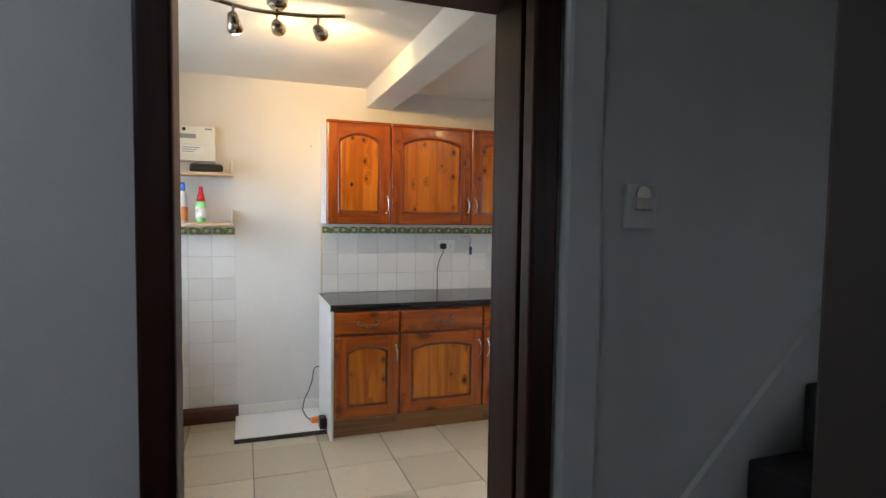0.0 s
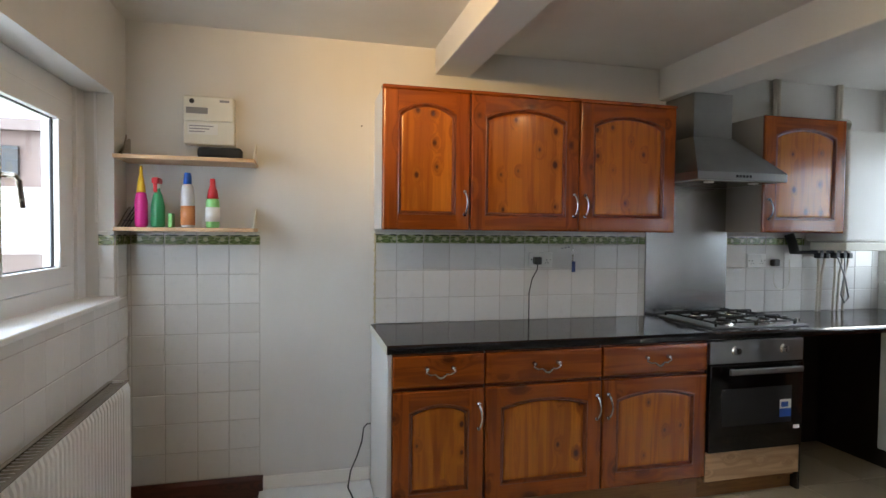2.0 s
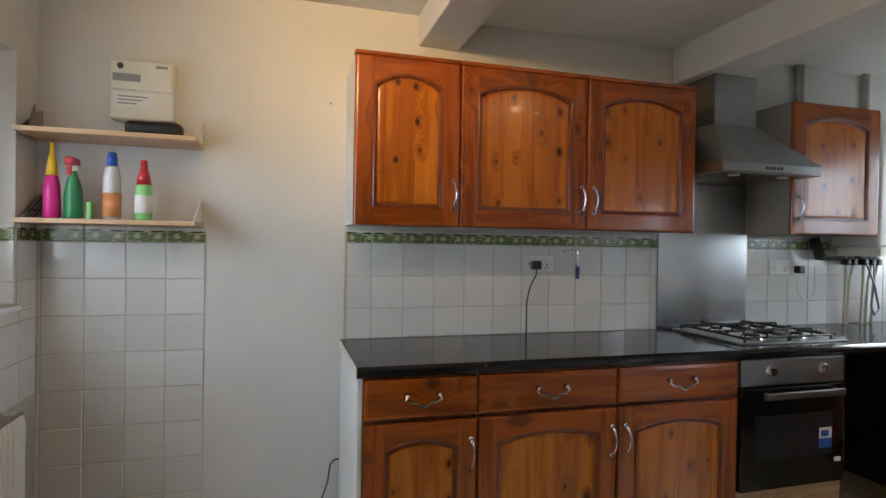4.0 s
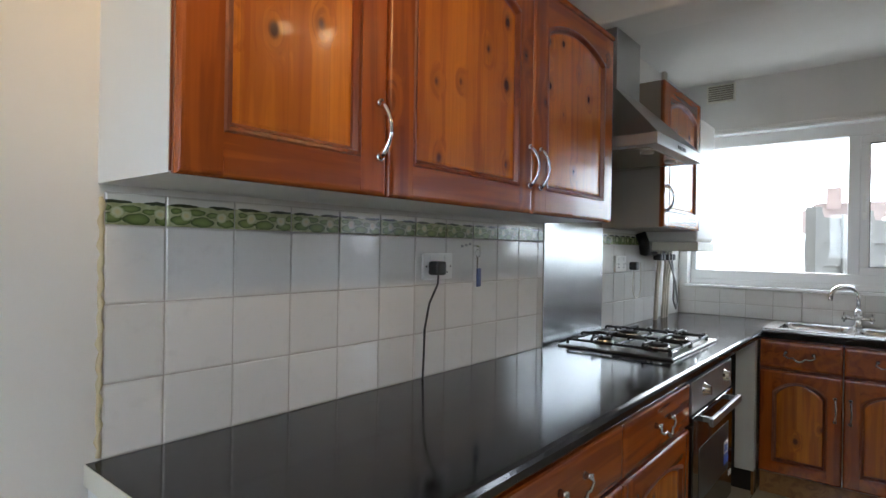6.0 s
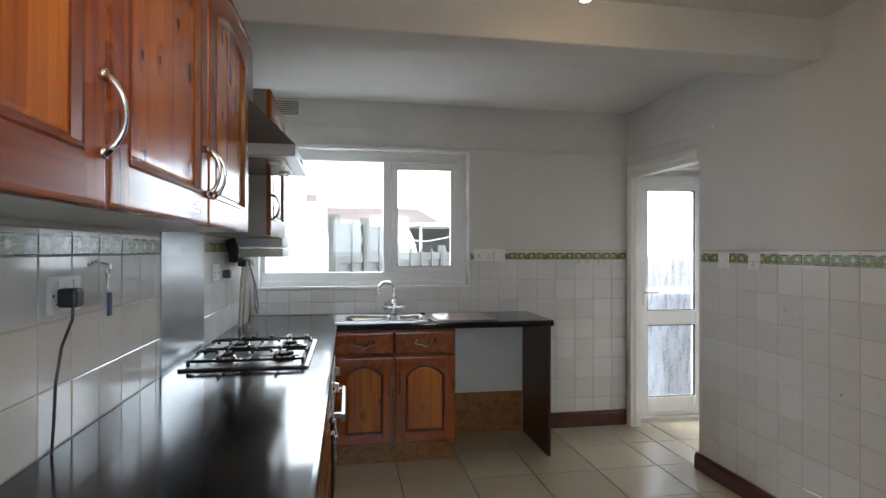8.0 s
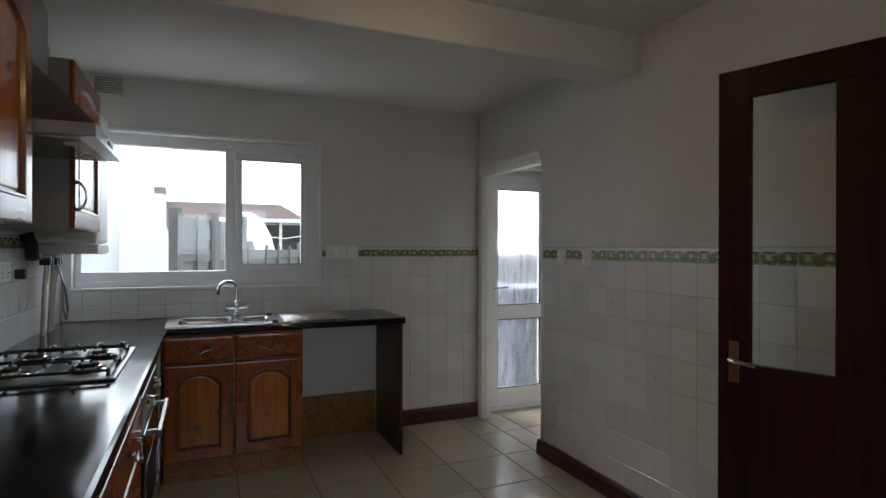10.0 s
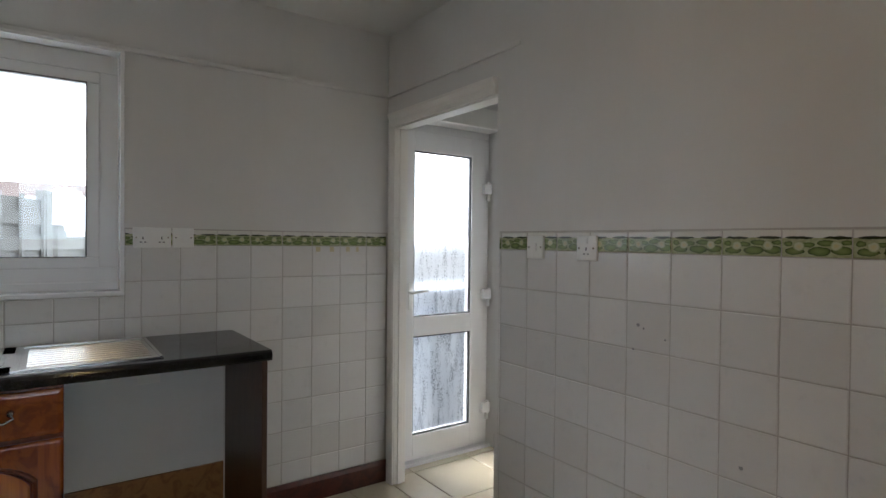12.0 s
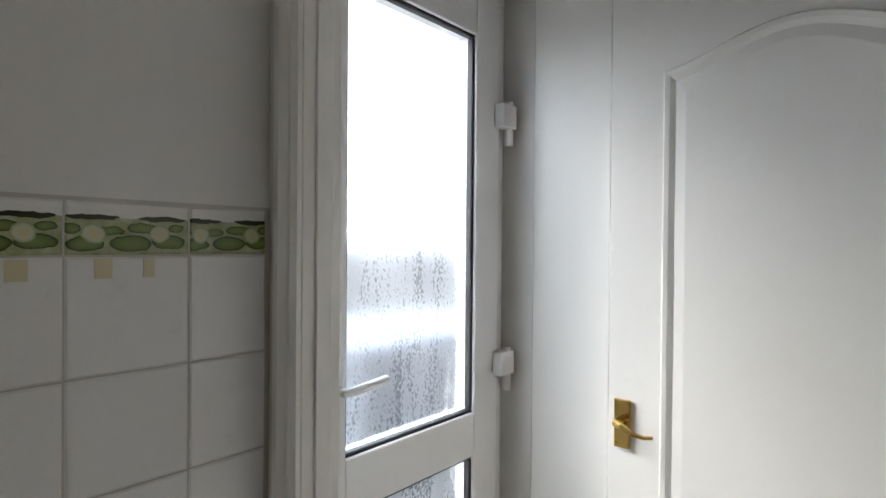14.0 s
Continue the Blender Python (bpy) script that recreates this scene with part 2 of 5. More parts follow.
M_CREAMPLASTIC = plaster("cream_plastic", (0.74, 0.72, 0.64), (0.70, 0.68, 0.6), 0.4, 0.02)
M_UPVC = plaster("upvc", (0.82, 0.82, 0.82), (0.79, 0.79, 0.79), 0.25, 0.02)
M_RADIATOR = plaster("radiator_enamel", (0.80, 0.79, 0.76), (0.76, 0.75, 0.71), 0.3, 0.03)
M_MELAMINE = plaster("white_melamine", (0.76, 0.77, 0.77), (0.72, 0.73, 0.73), 0.4, 0.02)
M_CABSIDE = plaster("grey_cabinet_side", (0.34, 0.315, 0.29), (0.29, 0.27, 0.245), 0.45, 0.02)
# Near-black copy of the dark wood, with shade put into its colour.
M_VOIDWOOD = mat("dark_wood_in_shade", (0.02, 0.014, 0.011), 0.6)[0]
M_GASKET = mat("rubber_gasket", (0.03, 0.03, 0.033), 0.6)[0]
M_RED = mat("red_plastic", (0.55, 0.02, 0.03), 0.35)[0]
M_BLUE = mat("blue_plastic", (0.02, 0.10, 0.45), 0.35)[0]
M_NAVY = mat("navy_plastic", (0.012, 0.03, 0.13), 0.35)[0]
M_YELLOW = mat("yellow_plastic", (0.85, 0.55, 0.03), 0.35)[0]
M_PINK = mat("pink_plastic", (0.75, 0.03, 0.30), 0.35)[0]
M_GREEN = mat("green_plastic", (0.03, 0.25, 0.10), 0.3)[0]
M_LTGREEN = mat("light_green_plastic", (0.25, 0.62, 0.22), 0.35)[0]
M_ORANGE = mat("orange_plastic", (0.85, 0.20, 0.03), 0.4)[0]
M_AMBER = mat("amber_liquid_bottle", (0.60, 0.24, 0.10), 0.2)[0]
M_CLEARPLASTIC = mat("pale_bottle_plastic", (0.62, 0.60, 0.62), 0.25)[0]
M_PAPER = plaster("paper_label", (0.78, 0.77, 0.74), (0.74, 0.73, 0.7), 0.6, 0.02)
M_INK = mat("grey_print", (0.25, 0.25, 0.26), 0.6)[0]
M_TAPE = plaster("yellowed_tape", (0.60, 0.54, 0.36), (0.52, 0.45, 0.27), 0.5)
M_COPPER = mat("painted_pipe", (0.55, 0.5, 0.42), 0.4)[0]
M_CARPET = plaster("dark_carpet", (0.035, 0.032, 0.032), (0.02, 0.018, 0.018), 0.95, 0.8)
M_RENDER = plaster("white_render", (0.62, 0.62, 0.61), (0.54, 0.54, 0.53), 0.9)
M_FENCE = plaster("weathered_fence", (0.12, 0.115, 0.105), (0.085, 0.08, 0.075), 0.9)
M_ROOF = plaster("red_roof_tile", (0.10, 0.07, 0.062), (0.075, 0.052, 0.046), 0.9)
M_BRICK = plaster("red_brick", (0.19, 0.14, 0.125), (0.15, 0.11, 0.10), 0.9)
M_GRASS = plaster("lawn", (0.07, 0.11, 0.03), (0.05, 0.075, 0.02), 1.0)
M_PAVING = plaster("concrete_paving", (0.50, 0.48, 0.45), (0.42, 0.40, 0.37), 0.9)
M_BIN = mat("dark_blue_grey_plastic", (0.05, 0.06, 0.075), 0.5)[0]


def glass_mat(name):
    m = bpy.data.materials.new(name)
    m.use_nodes = True
    nt = m.node_tree
    nt.nodes.remove(nt.nodes["Principled BSDF"])
    tr = nt.nodes.new("ShaderNodeBsdfTransparent")
    tr.inputs[0].default_value = (0.96, 0.98, 0.97, 1)
    gl = nt.nodes.new("ShaderNodeBsdfGlossy")
    gl.inputs["Roughness"].default_value = 0.02
    lw = nt.nodes.new("ShaderNodeLayerWeight")
    pw = nt.nodes.new("ShaderNodeMath")
    pw.operation = "POWER"
    pw.inputs[1].default_value = 5.0
    nt.links.new(lw.outputs["Facing"], pw.inputs[0])
    fr = nt.nodes.new("ShaderNodeMath")
    fr.operation = "MULTIPLY_ADD"
    fr.inputs[1].default_value = 0.5
    fr.inputs[2].default_value = 0.04
    nt.links.new(pw.outputs[0], fr.inputs[0])
    mx = nt.nodes.new("ShaderNodeMixShader")
    nt.links.new(fr.outputs[0], mx.inputs[0])
    nt.links.new(tr.outputs[0], mx.inputs[1])
    nt.links.new(gl.outputs[0], mx.inputs[2])
    nt.links.new(mx.outputs[0], nt.nodes["Material Output"].inputs[0])
    return m


def misted_mat():
    """Pane clouded with condensation below head height, in droplets at its upper edge and runs lower down."""
    m = bpy.data.materials.new("misted_glass")
    m.use_nodes = True
    nt = m.node_tree
    b = nt.nodes["Principled BSDF"]
    b.inputs["Base Color"].default_value = (0.93, 0.95, 0.96, 1)
    b.inputs["Transmission Weight"].default_value = 1.0
    b.inputs["IOR"].default_value = 1.10
    drops = noise_tex(nt, coords(nt, (150, 150, 110)), 1.0, 2, 0.5)
    runs = noise_tex(nt, coords(nt, (34, 34, 5)), 1.0, 3)
    soft = noise_tex(nt, coords(nt, (6, 6, 4)), 1.0, 3)
    b.inputs["Roughness"].default_value = 0.32
    bump(nt, b, mix(nt, 0.3, drops, runs), 0.14, 0.002)
    tl = nt.nodes.new("ShaderNodeBsdfTranslucent")
    tl.inputs[0].default_value = (0.88, 0.90, 0.91, 1)
    haze = nt.nodes.new("ShaderNodeMixShader")
    nt.links.new(ramp(nt, soft, [(0.3, (0.015, 0.015, 0.015)), (0.7, (0.05, 0.05, 0.05))]), haze.inputs[0])
    nt.links.new(b.outputs[0], haze.inputs[1])
    nt.links.new(tl.outputs[0], haze.inputs[2])
    tr = nt.nodes.new("ShaderNodeBsdfTransparent")
    tc = nt.nodes.new("ShaderNodeTexCoord")
    sep = nt.nodes.new("ShaderNodeSeparateXYZ")
    nt.links.new(tc.outputs["Object"], sep.inputs[0])
    z = maths(nt, "ADD", sep.outputs[2], maths(nt, "MULTIPLY", maths(nt, "SUBTRACT", runs, 0.5), 0.16))
    fade = nt.nodes.new("ShaderNodeMapRange")
    fade.inputs[1].default_value = 1.47
    fade.inputs[2].default_value = 1.33
    nt.links.new(z, fade.inputs[0])
    clear = ramp(nt, mix(nt, 0.5, drops, runs), [(0.38, (0.35, 0.35, 0.35)), (0.5, (1, 1, 1))])
    mx = nt.nodes.new("ShaderNodeMixShader")
    nt.links.new(maths(nt, "MULTIPLY", fade.outputs[0], clear), mx.inputs[0])
    nt.links.new(tr.outputs[0], mx.inputs[1])
    nt.links.new(haze.outputs[0], mx.inputs[2])
    nt.links.new(mx.outputs[0], nt.nodes["Material Output"].inputs[0])
    return m


M_GLASS = glass_mat("window_glass")
M_MIST = misted_mat()


def glow(name, color, strength):
    m, nt, b = mat(name, color, 0.3)
    b.inputs["Emission Color"].default_value = (*color, 1)
    b.inputs["Emission Strength"].default_value = strength
    return m


M_BULB = glow("lit_bulb", (1.0, 0.72, 0.36), 14.0)


# ---------------- mesh helpers ----------------
def link(name, bm, material, smooth=False):
    me = bpy.data.meshes.new(name)
    bmesh.ops.recalc_face_normals(bm, faces=bm.faces)
    bm.to_mesh(me)
    bm.free()
    me.materials.append(material)
    if smooth:
        me.shade_smooth()
    return new(name, me)


def part(name, bm, material, parent, label="", smooth=False):
    ob = link(name, bm, material, smooth)
    ob.parent = parent
    if label:
        ob["label"] = label
    return ob


def empty(name, label, category, group="", kind=""):
    ob = new(name)
    return tagged(ob, label, category, group, kind)


def box(x0, y0, z0, x1, y1, z1, bevel=0.0, bm=None, segments=2):
    b = bm or bmesh.new()
    vs = [b.verts.new((x, y, z)) for x in (x0, x1) for y in (y0, y1) for z in (z0, z1)]
    idx = ((0, 1, 3, 2), (4, 6, 7, 5), (0, 4, 5, 1), (2, 3, 7, 6), (0, 2, 6, 4), (1, 5, 7, 3))
    fs = [b.faces.new([vs[i] for i in f]) for f in idx]
    if bevel:
        es = list({e for f in fs for e in f.edges})
        bmesh.ops.bevel(b, geom=es, offset=bevel, segments=segments, affect="EDGES", profile=0.5)
    return b


def tube(points, radius, sides=10, bm=None, closed=False):
    """A round bar swept along points; radius may be a list."""
    b = bm or bmesh.new()
    pts = [Vector(p) for p in points]
    rad = radius if isinstance(radius, (list, tuple)) else [radius] * len(pts)
    rings = []
    up = None
    for i, p in enumerate(pts):
        d = (pts[min(i + 1, len(pts) - 1)] - pts[max(i - 1, 0)]).normalized()
        if up is None:
            up = d.orthogonal().normalized()
        up = (up - d * up.dot(d)).normalized()
        side = d.cross(up)
        rings.append([b.verts.new(p + rad[i] * (math.cos(a) * up + math.sin(a) * side)) for a in (2 * math.pi * k / sides for k in range(sides))])
    for r0, r1 in zip(rings, rings[1:]):
        for k in range(sides):
            b.faces.new((r0[k], r0[(k + 1) % sides], r1[(k + 1) % sides], r1[k]))
    b.faces.new(rings[0][::-1])
    b.faces.new(rings[-1])
    return b


def lathe(profile, centre, sides=20, bm=None):
    """A turned body: profile of (radius, z) pairs about an upright axis."""
    b = bm or bmesh.new()
    cx, cy, cz = centre
    rings = [[b.verts.new((cx + r * math.cos(2 * math.pi * k / sides), cy + r * math.sin(2 * math.pi * k / sides), cz + z)) for k in range(sides)] for r, z in profile]
    for r0, r1 in zip(rings, rings[1:]):
        for k in range(sides):
            b.faces.new((r0[k], r0[(k + 1) % sides], r1[(k + 1) % sides], r1[k]))
    b.faces.new(rings[0][::-1])
    b.faces.new(rings[-1])
    return b


def prism(outline, axis, a, b_, bm=None):
    """An outline of 2D points pushed along an axis from a to b_."""
    b = bm or bmesh.new()

    def place(p, t):
        return {"x": (t, p[0], p[1]), "y": (p[0], t, p[1]), "z": (p[0], p[1], t)}[axis]
    r0 = [b.verts.new(place(p, a)) for p in outline]
    r1 = [b.verts.new(place(p, b_)) for p in outline]
    n = len(outline)
    for k in range(n):
        b.faces.new((r0[k], r0[(k + 1) % n], r1[(k + 1) % n], r1[k]))
    b.faces.new(r0[::-1])
    b.faces.new(r1)
    return b


def structure(name, bm, material, label, category="wall"):
    return tagged(link(name, bm, material), label, category, kind="structure")


def wall_along_x(name, y0, y1, x0, x1, z0, z1, holes, material, label):
    """A wall slab between y0 and y1 with openings (xa, xb, za, zb) cut through."""
    return wall_with_holes(name, "x", (y0, y1), x0, x1, z0, z1, holes, material, label)


def wall_with_holes(name, along, thick, u0, u1, z0, z1, holes, material, label):
    us = sorted({u0, u1, *[h[0] for h in holes], *[h[1] for h in holes]})
    b = bmesh.new()
    for ua, ub in zip(us, us[1:]):
        mid = (ua + ub) / 2
        cuts = sorted((h[2], h[3]) for h in holes if h[0] < mid < h[1])
        z = z0
        spans = []
        for ca, cb in cuts:
            if ca > z:
                spans.append((z, ca))
            z = cb
        if z < z1:
            spans.append((z, z1))
        for za, zb in spans:
            if along == "x":
                box(ua, thick[0], za, ub, thick[1], zb, bm=b)
            else:
                box(thick[0], ua, za, thick[1], ub, zb, bm=b)
    bmesh.ops.remove_doubles(b, verts=b.verts, dist=0.0004)
    seen = {}
    for f in b.faces:
        seen.setdefault(tuple(sorted(v.index for v in f.verts)), []).append(f)
    doubles = [f for fs in seen.values() if len(fs) > 1 for f in fs]
    b.verts.index_update()
    if doubles:
        bmesh.ops.delete(b, geom=doubles, context="FACES_ONLY")
    return structure(name, b, material, label)


# ---------------- plan ----------------
XW, XE, YS, YN, ZC = -0.565, 4.26, 1.80, 4.645, 2.44
DOOR_L, DOOR_R, DOOR_H = -0.03, 0.775, 2.03       # doorway from the hall
OP_L, OP_R, OP_H = 3.345, 4.187, 1.95               # opening to the lobby
EW = (3.075, 4.585, 1.085, 2.095)                 # east window opening
WW = (2.85, 4.46, 1.08, 2.035)                    # west window opening
LS = 0.99                                         # lobby's south wall
UD = (LS + 0.002, 1.68, 0.0, 2.02)                # outer door opening

wall_n = wall_with_holes("wall_north", "x", (YN, YN + 0.25), XW - 0.28, XE + 0.26, 0, ZC + 0.1, [], M_WALL, "white painted plaster kitchen wall with tiled areas")
wall_w = wall_with_holes("wall_west", "y", (XW - 0.28, XW), YS - 0.2, YN, 0, ZC + 0.1, [WW], M_WALL, "white painted plaster wall below and around a window")
wall_e = wall_with_holes("wall_east", "y", (XE, XE + 0.26), LS - 0.2, YN, 0, ZC + 0.1, [EW, UD], M_WALL, "white painted plaster wall with a wide window")
wall_s = wall_with_holes("wall_south", "x", (YS - 0.2, YS), XW, OP_L - 0.0, 0, ZC + 0.1, [(DOOR_L, DOOR_R, 0, DOOR_H)], M_WALL, "white painted plaster wall tiled to half its height")
wall_head = wall_with_holes("wall_south_head", "x", (YS - 0.07, YS), OP_L, XE, 0, ZC + 0.1, [(OP_L - 0.001, OP_R, 0, OP_H)], M_WALL, "white plaster wall over the lobby opening")
wall_l = wall_with_holes("wall_lobby", "x", (LS - 0.15, LS), 2.9, XE, 0, ZC + 0.1, [], M_GLOSSWHITE, "cream white painted lobby wall")
structure("wall_lobby_side", box(2.9, LS, 0, 3.0, YS - 0.2, ZC + 0.1), M_GLOSSWHITE, "white painted side wall of the lobby")

floor = structure("floor", box(XW - 0.28, -1.2, -0.12, XE + 0.26, YN + 0.25, -0.006), M_FLOORGROUT, "cream ceramic tiled kitchen floor with grey joints", "floor")
structure("ceiling", box(XW - 0.28, -1.2, ZC, XE + 0.26, YN + 0.25, ZC + 0.12), M_CEIL, "off-white painted plaster ceiling", "ceiling")
structure("ceiling_beam_1", box(1.0, YS, 2.295, 1.2, YN, ZC + 0.01, 0.006), M_CEIL, "white plastered ceiling beam", "beam")
structure("ceiling_beam_2", box(2.44, YS, 2.247, 2.68, YN, ZC + 0.01, 0.008), M_CEIL, "white plastered ceiling beam", "beam")
structure("lobby_ceiling_box", box(XE - 0.03, LS, 2.022, XE + 0.02, YS - 0.07, 2.14, 0.004), M_GLOSSWHITE, "white boxed lintel above the outer door", "lintel")

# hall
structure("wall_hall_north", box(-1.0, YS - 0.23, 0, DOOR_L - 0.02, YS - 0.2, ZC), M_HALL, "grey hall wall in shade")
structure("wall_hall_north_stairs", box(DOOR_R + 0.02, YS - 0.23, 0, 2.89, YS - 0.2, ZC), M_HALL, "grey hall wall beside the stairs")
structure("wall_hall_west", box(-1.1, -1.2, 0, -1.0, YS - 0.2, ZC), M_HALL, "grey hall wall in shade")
# Unseen opening, added and sized to let daylight into the hall.
wall_with_holes("wall_hall_south", "x", (-1.2, -1.1), -1.0, 2.89, 0, ZC, [(2.1, 2.42, 1.35, 1.85)], M_HALL, "grey hall wall with an unseen opening added to let daylight in")
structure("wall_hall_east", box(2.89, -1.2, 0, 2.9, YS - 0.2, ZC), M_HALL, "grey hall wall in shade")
# The hall's darkness is put into this post's near-black colour.
structure("hall_partition_post", box(0.76, 0.62, 0, 0.94, 0.91, ZC, 0.006), M_VOIDWOOD, "timber post beside the stairs, near-black for the hall's darkness", "post")

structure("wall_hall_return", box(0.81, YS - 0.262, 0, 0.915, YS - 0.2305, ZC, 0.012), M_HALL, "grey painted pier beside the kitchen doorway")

# skirtings
def skirting(name, x0, y0, x1, y1, h, face):
    t = 0.018
    if face == "y-":
        o = [(y1, 0), (y1 - t, 0), (y1 - t, h - 0.02), (y1 - t * 0.55, h - 0.004), (y1 - t * 0.4, h), (y1, h)]
        b = prism(o, "x", x0, x1)
    elif face == "y+":
        o = [(y0, 0), (y0 + t, 0), (y0 + t, h - 0.02), (y0 + t * 0.55, h - 0.004), (y0 + t * 0.4, h), (y0, h)]
        b = prism(o, "x", x0, x1)
    else:
        o = [(x1, 0), (x1 - t, 0), (x1 - t, h - 0.02), (x1 - t * 0.55, h - 0.004), (x1 - t * 0.4, h), (x1, h)]
        b = prism(o, "y", y0, y1)
    return structure(name, b, M_SKIRT, "dark red-brown painted skirting board", "skirting")


skirting("baseboard_1", XW, YN, 0.082, YN - 0.007, 0.115, "y-")
skirting("baseboard_2", DOOR_R + 0.09, YS + 0.007, OP_L + 0.012, YS, 0.10, "y+")
skirting("baseboard_3", XE, YS, XE - 0.007, 2.64, 0.115, "x-")
skirting("baseboard_4", 4.10, LS, XE, LS, 0.12, "y+")
structure("baseboard_recess", box(0.068, YN - 0.016, 0.0345, 0.65, YN, 0.105, 0.004), M_GLOSSWHITE, "white gloss painted skirting in the recess", "skirting")

# picture rails
structure("trim_rail_east", box(XE - 0.012, YS + 0.012, 2.10, XE, YN, 2.122, 0.004), M_WALL, "thin white painted picture rail", "rail")
structure("trim_rail_south", box(3.21, YS, 2.10, XE, YS + 0.012, 2.122, 0.004), M_WALL, "thin white painted picture rail", "rail")

# lobby opening: lining and stepped architrave on one side and the head
ar = empty("trim_lobby_architrave", "white gloss painted stepped door architrave", "architrave", kind="structure")
part("side_casing", prism([(4.170, YS), (4.170, YS + 0.010), (4.180, YS + 0.016), (4.192, YS + 0.012), (4.206, YS + 0.02), (4.218, YS + 0.02), (4.218, YS)], "z", 0, 1.99), M_GLOSSWHITE, ar)
part("head_casing", prism([(YS, 1.935), (YS + 0.014, 1.935), (YS + 0.02, 1.955), (YS + 0.018, 1.97), (YS + 0.03, 1.992), (YS + 0.03, 2.005), (YS, 2.005)], "x", OP_L, 4.218), M_GLOSSWHITE, ar)
part("lining", box(4.168, YS - 0.072, 0, 4.188, YS + 0.002, 1.95, 0.002), M_GLOSSWHITE, ar)
part("head_lining", box(OP_L + 0.002, YS - 0.072, 1.925, 4.168, YS + 0.002, 1.953, 0.002), M_GLOSSWHITE, ar)
part("stop", box(4.161, YS - 0.05, 0, 4.168, YS - 0.02, 1.925, 0.002), M_GLOSSWHITE, ar)

# hall doorway frame, dark stained
fr = empty("door_frame_hall", "dark stained timber door frame between hall and kitchen", "door frame", kind="structure")
part("jamb", box(DOOR_L, YS - 0.2, 0, -0.009, YS + 0.002, DOOR_H, 0.003), M_DARKWOOD, fr)
part("jamb", box(0.755, YS - 0.2, 0, DOOR_R, YS + 0.002, DOOR_H, 0.003), M_DARKWOOD, fr)
part("head", box(-0.009, YS - 0.2, 2.005, 0.755, YS + 0.002, DOOR_H, 0.003), M_DARKWOOD, fr)
part("stop", box(-0.009, YS - 0.17, 0, 0.004, YS - 0.06, 2.005, 0.003), M_DARKWOOD, fr)
part("stop", box(0.738, YS - 0.17, 0, 0.755, YS - 0.06, 2.005, 0.003), M_DARKWOOD, fr)
part("architrave", box(-0.052, YS - 0.252, 0, 0.012, YS - 0.2, 2.06, 0.008), M_DARKWOOD, fr)
part("architrave", box(0.730, YS - 0.252, 0, 0.798, YS - 0.2, 2.06, 0.008), M_DARKWOOD, fr)
part("architrave", box(0.012, YS - 0.25, 2.0, 0.730, YS - 0.2, 2.06, 0.008), M_DARKWOOD, fr)
part("architrave", box(0.757, YS + 0.003, 0, 0.825, YS + 0.018, 2.06, 0.004), M_DARKWOOD, fr)
part("architrave", box(-0.075, YS + 0.003, 0, -0.011, YS + 0.018, 2.06, 0.004), M_DARKWOOD, fr)

# stairs in the hall
st = empty("staircase", "dark carpeted stairs rising along a grey hall wall", "stairs", kind="structure")
for i in range(9):
    x = 1.0 + 0.2 * i
    z = 0.46 + 0.19 * i
    part("step", box(x, 0.95, 0 if i == 0 else z - 0.24, min(x + 0.235, 2.88), YS - 0.252, z, 0.01), M_CARPET, st)
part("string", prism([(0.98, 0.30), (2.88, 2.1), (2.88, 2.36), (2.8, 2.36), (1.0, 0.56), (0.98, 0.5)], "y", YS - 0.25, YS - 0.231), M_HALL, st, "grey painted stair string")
# The white switch takes grey materials: the hall's shade put into its colour.
sw = empty("light_switch", "thermostat switch on the hall wall, white plastic greyed for the dim hall", "switch")
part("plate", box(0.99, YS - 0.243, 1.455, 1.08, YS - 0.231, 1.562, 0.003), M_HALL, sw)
part("dial", tube([(1.035, YS - 0.242, 1.538), (1.035, YS - 0.250, 1.538)], 0.02, 20), M_NICKEL, sw, "dark dial")
part("slider", box(1.012, YS - 0.254, 1.502, 1.058, YS - 0.242, 1.532, 0.002), M_CABSIDE, sw)


# ---------------- windows ----------------
def bar_frame(name, along, plane, u0, u1, z0, z1, w, depth, parent, material=M_UPVC):
    """Four mitred bars round a light, as one frame."""
    b = bmesh.new()
    for a in ((u0, z0, u1, z0 + w), (u0, z1 - w, u1, z1), (u0, z0 + w, u0 + w, z1 - w), (u1 - w, z0 + w, u1, z1 - w)):
        if along == "y":
            box(plane, a[0], a[1], plane + depth, a[2], a[3], 0.004, b)
        else:
            box(a[0], plane, a[1], a[2], plane + depth, a[3], 0.004, b)
    return part(name, b, material, parent)


def pane(plane, u0, u1, z0, z1, parent, material=M_GLASS, along="y"):
    b = box(plane, u0, z0, plane + 0.006, u1, z1) if along == "y" else box(u0, plane, z0, u1, plane + 0.006, z1)
    ob = part("pane", b, material, parent)
    ob.visible_shadow = False
    return ob


win = empty("window_1", "white upvc window with a fixed light and a side casement", "window", kind="structure")
y0, y1, z0, z1 = EW
xp = XE + 0.085
b = bmesh.new()
for a in ((y0, z0, y1, 1.197), (y0, 2.018, y1, z1), (y0, 1.197, y0 + 0.073, 2.018), (y1 - 0.035, 1.197, y1, 2.018)):
    box(xp, a[0], a[1], xp + 0.07, a[2], a[3], 0.004, b)
part("window_frame", b, M_UPVC, win)
part("frame_step", box(xp - 0.012, y0, z0 + 0.016, xp, y1, z0 + 0.052, 0.004), M_UPVC, win)
part("mullion", box(xp, 3.648, 1.197, xp + 0.07, 3.705, 2.018, 0.004), M_UPVC, win)
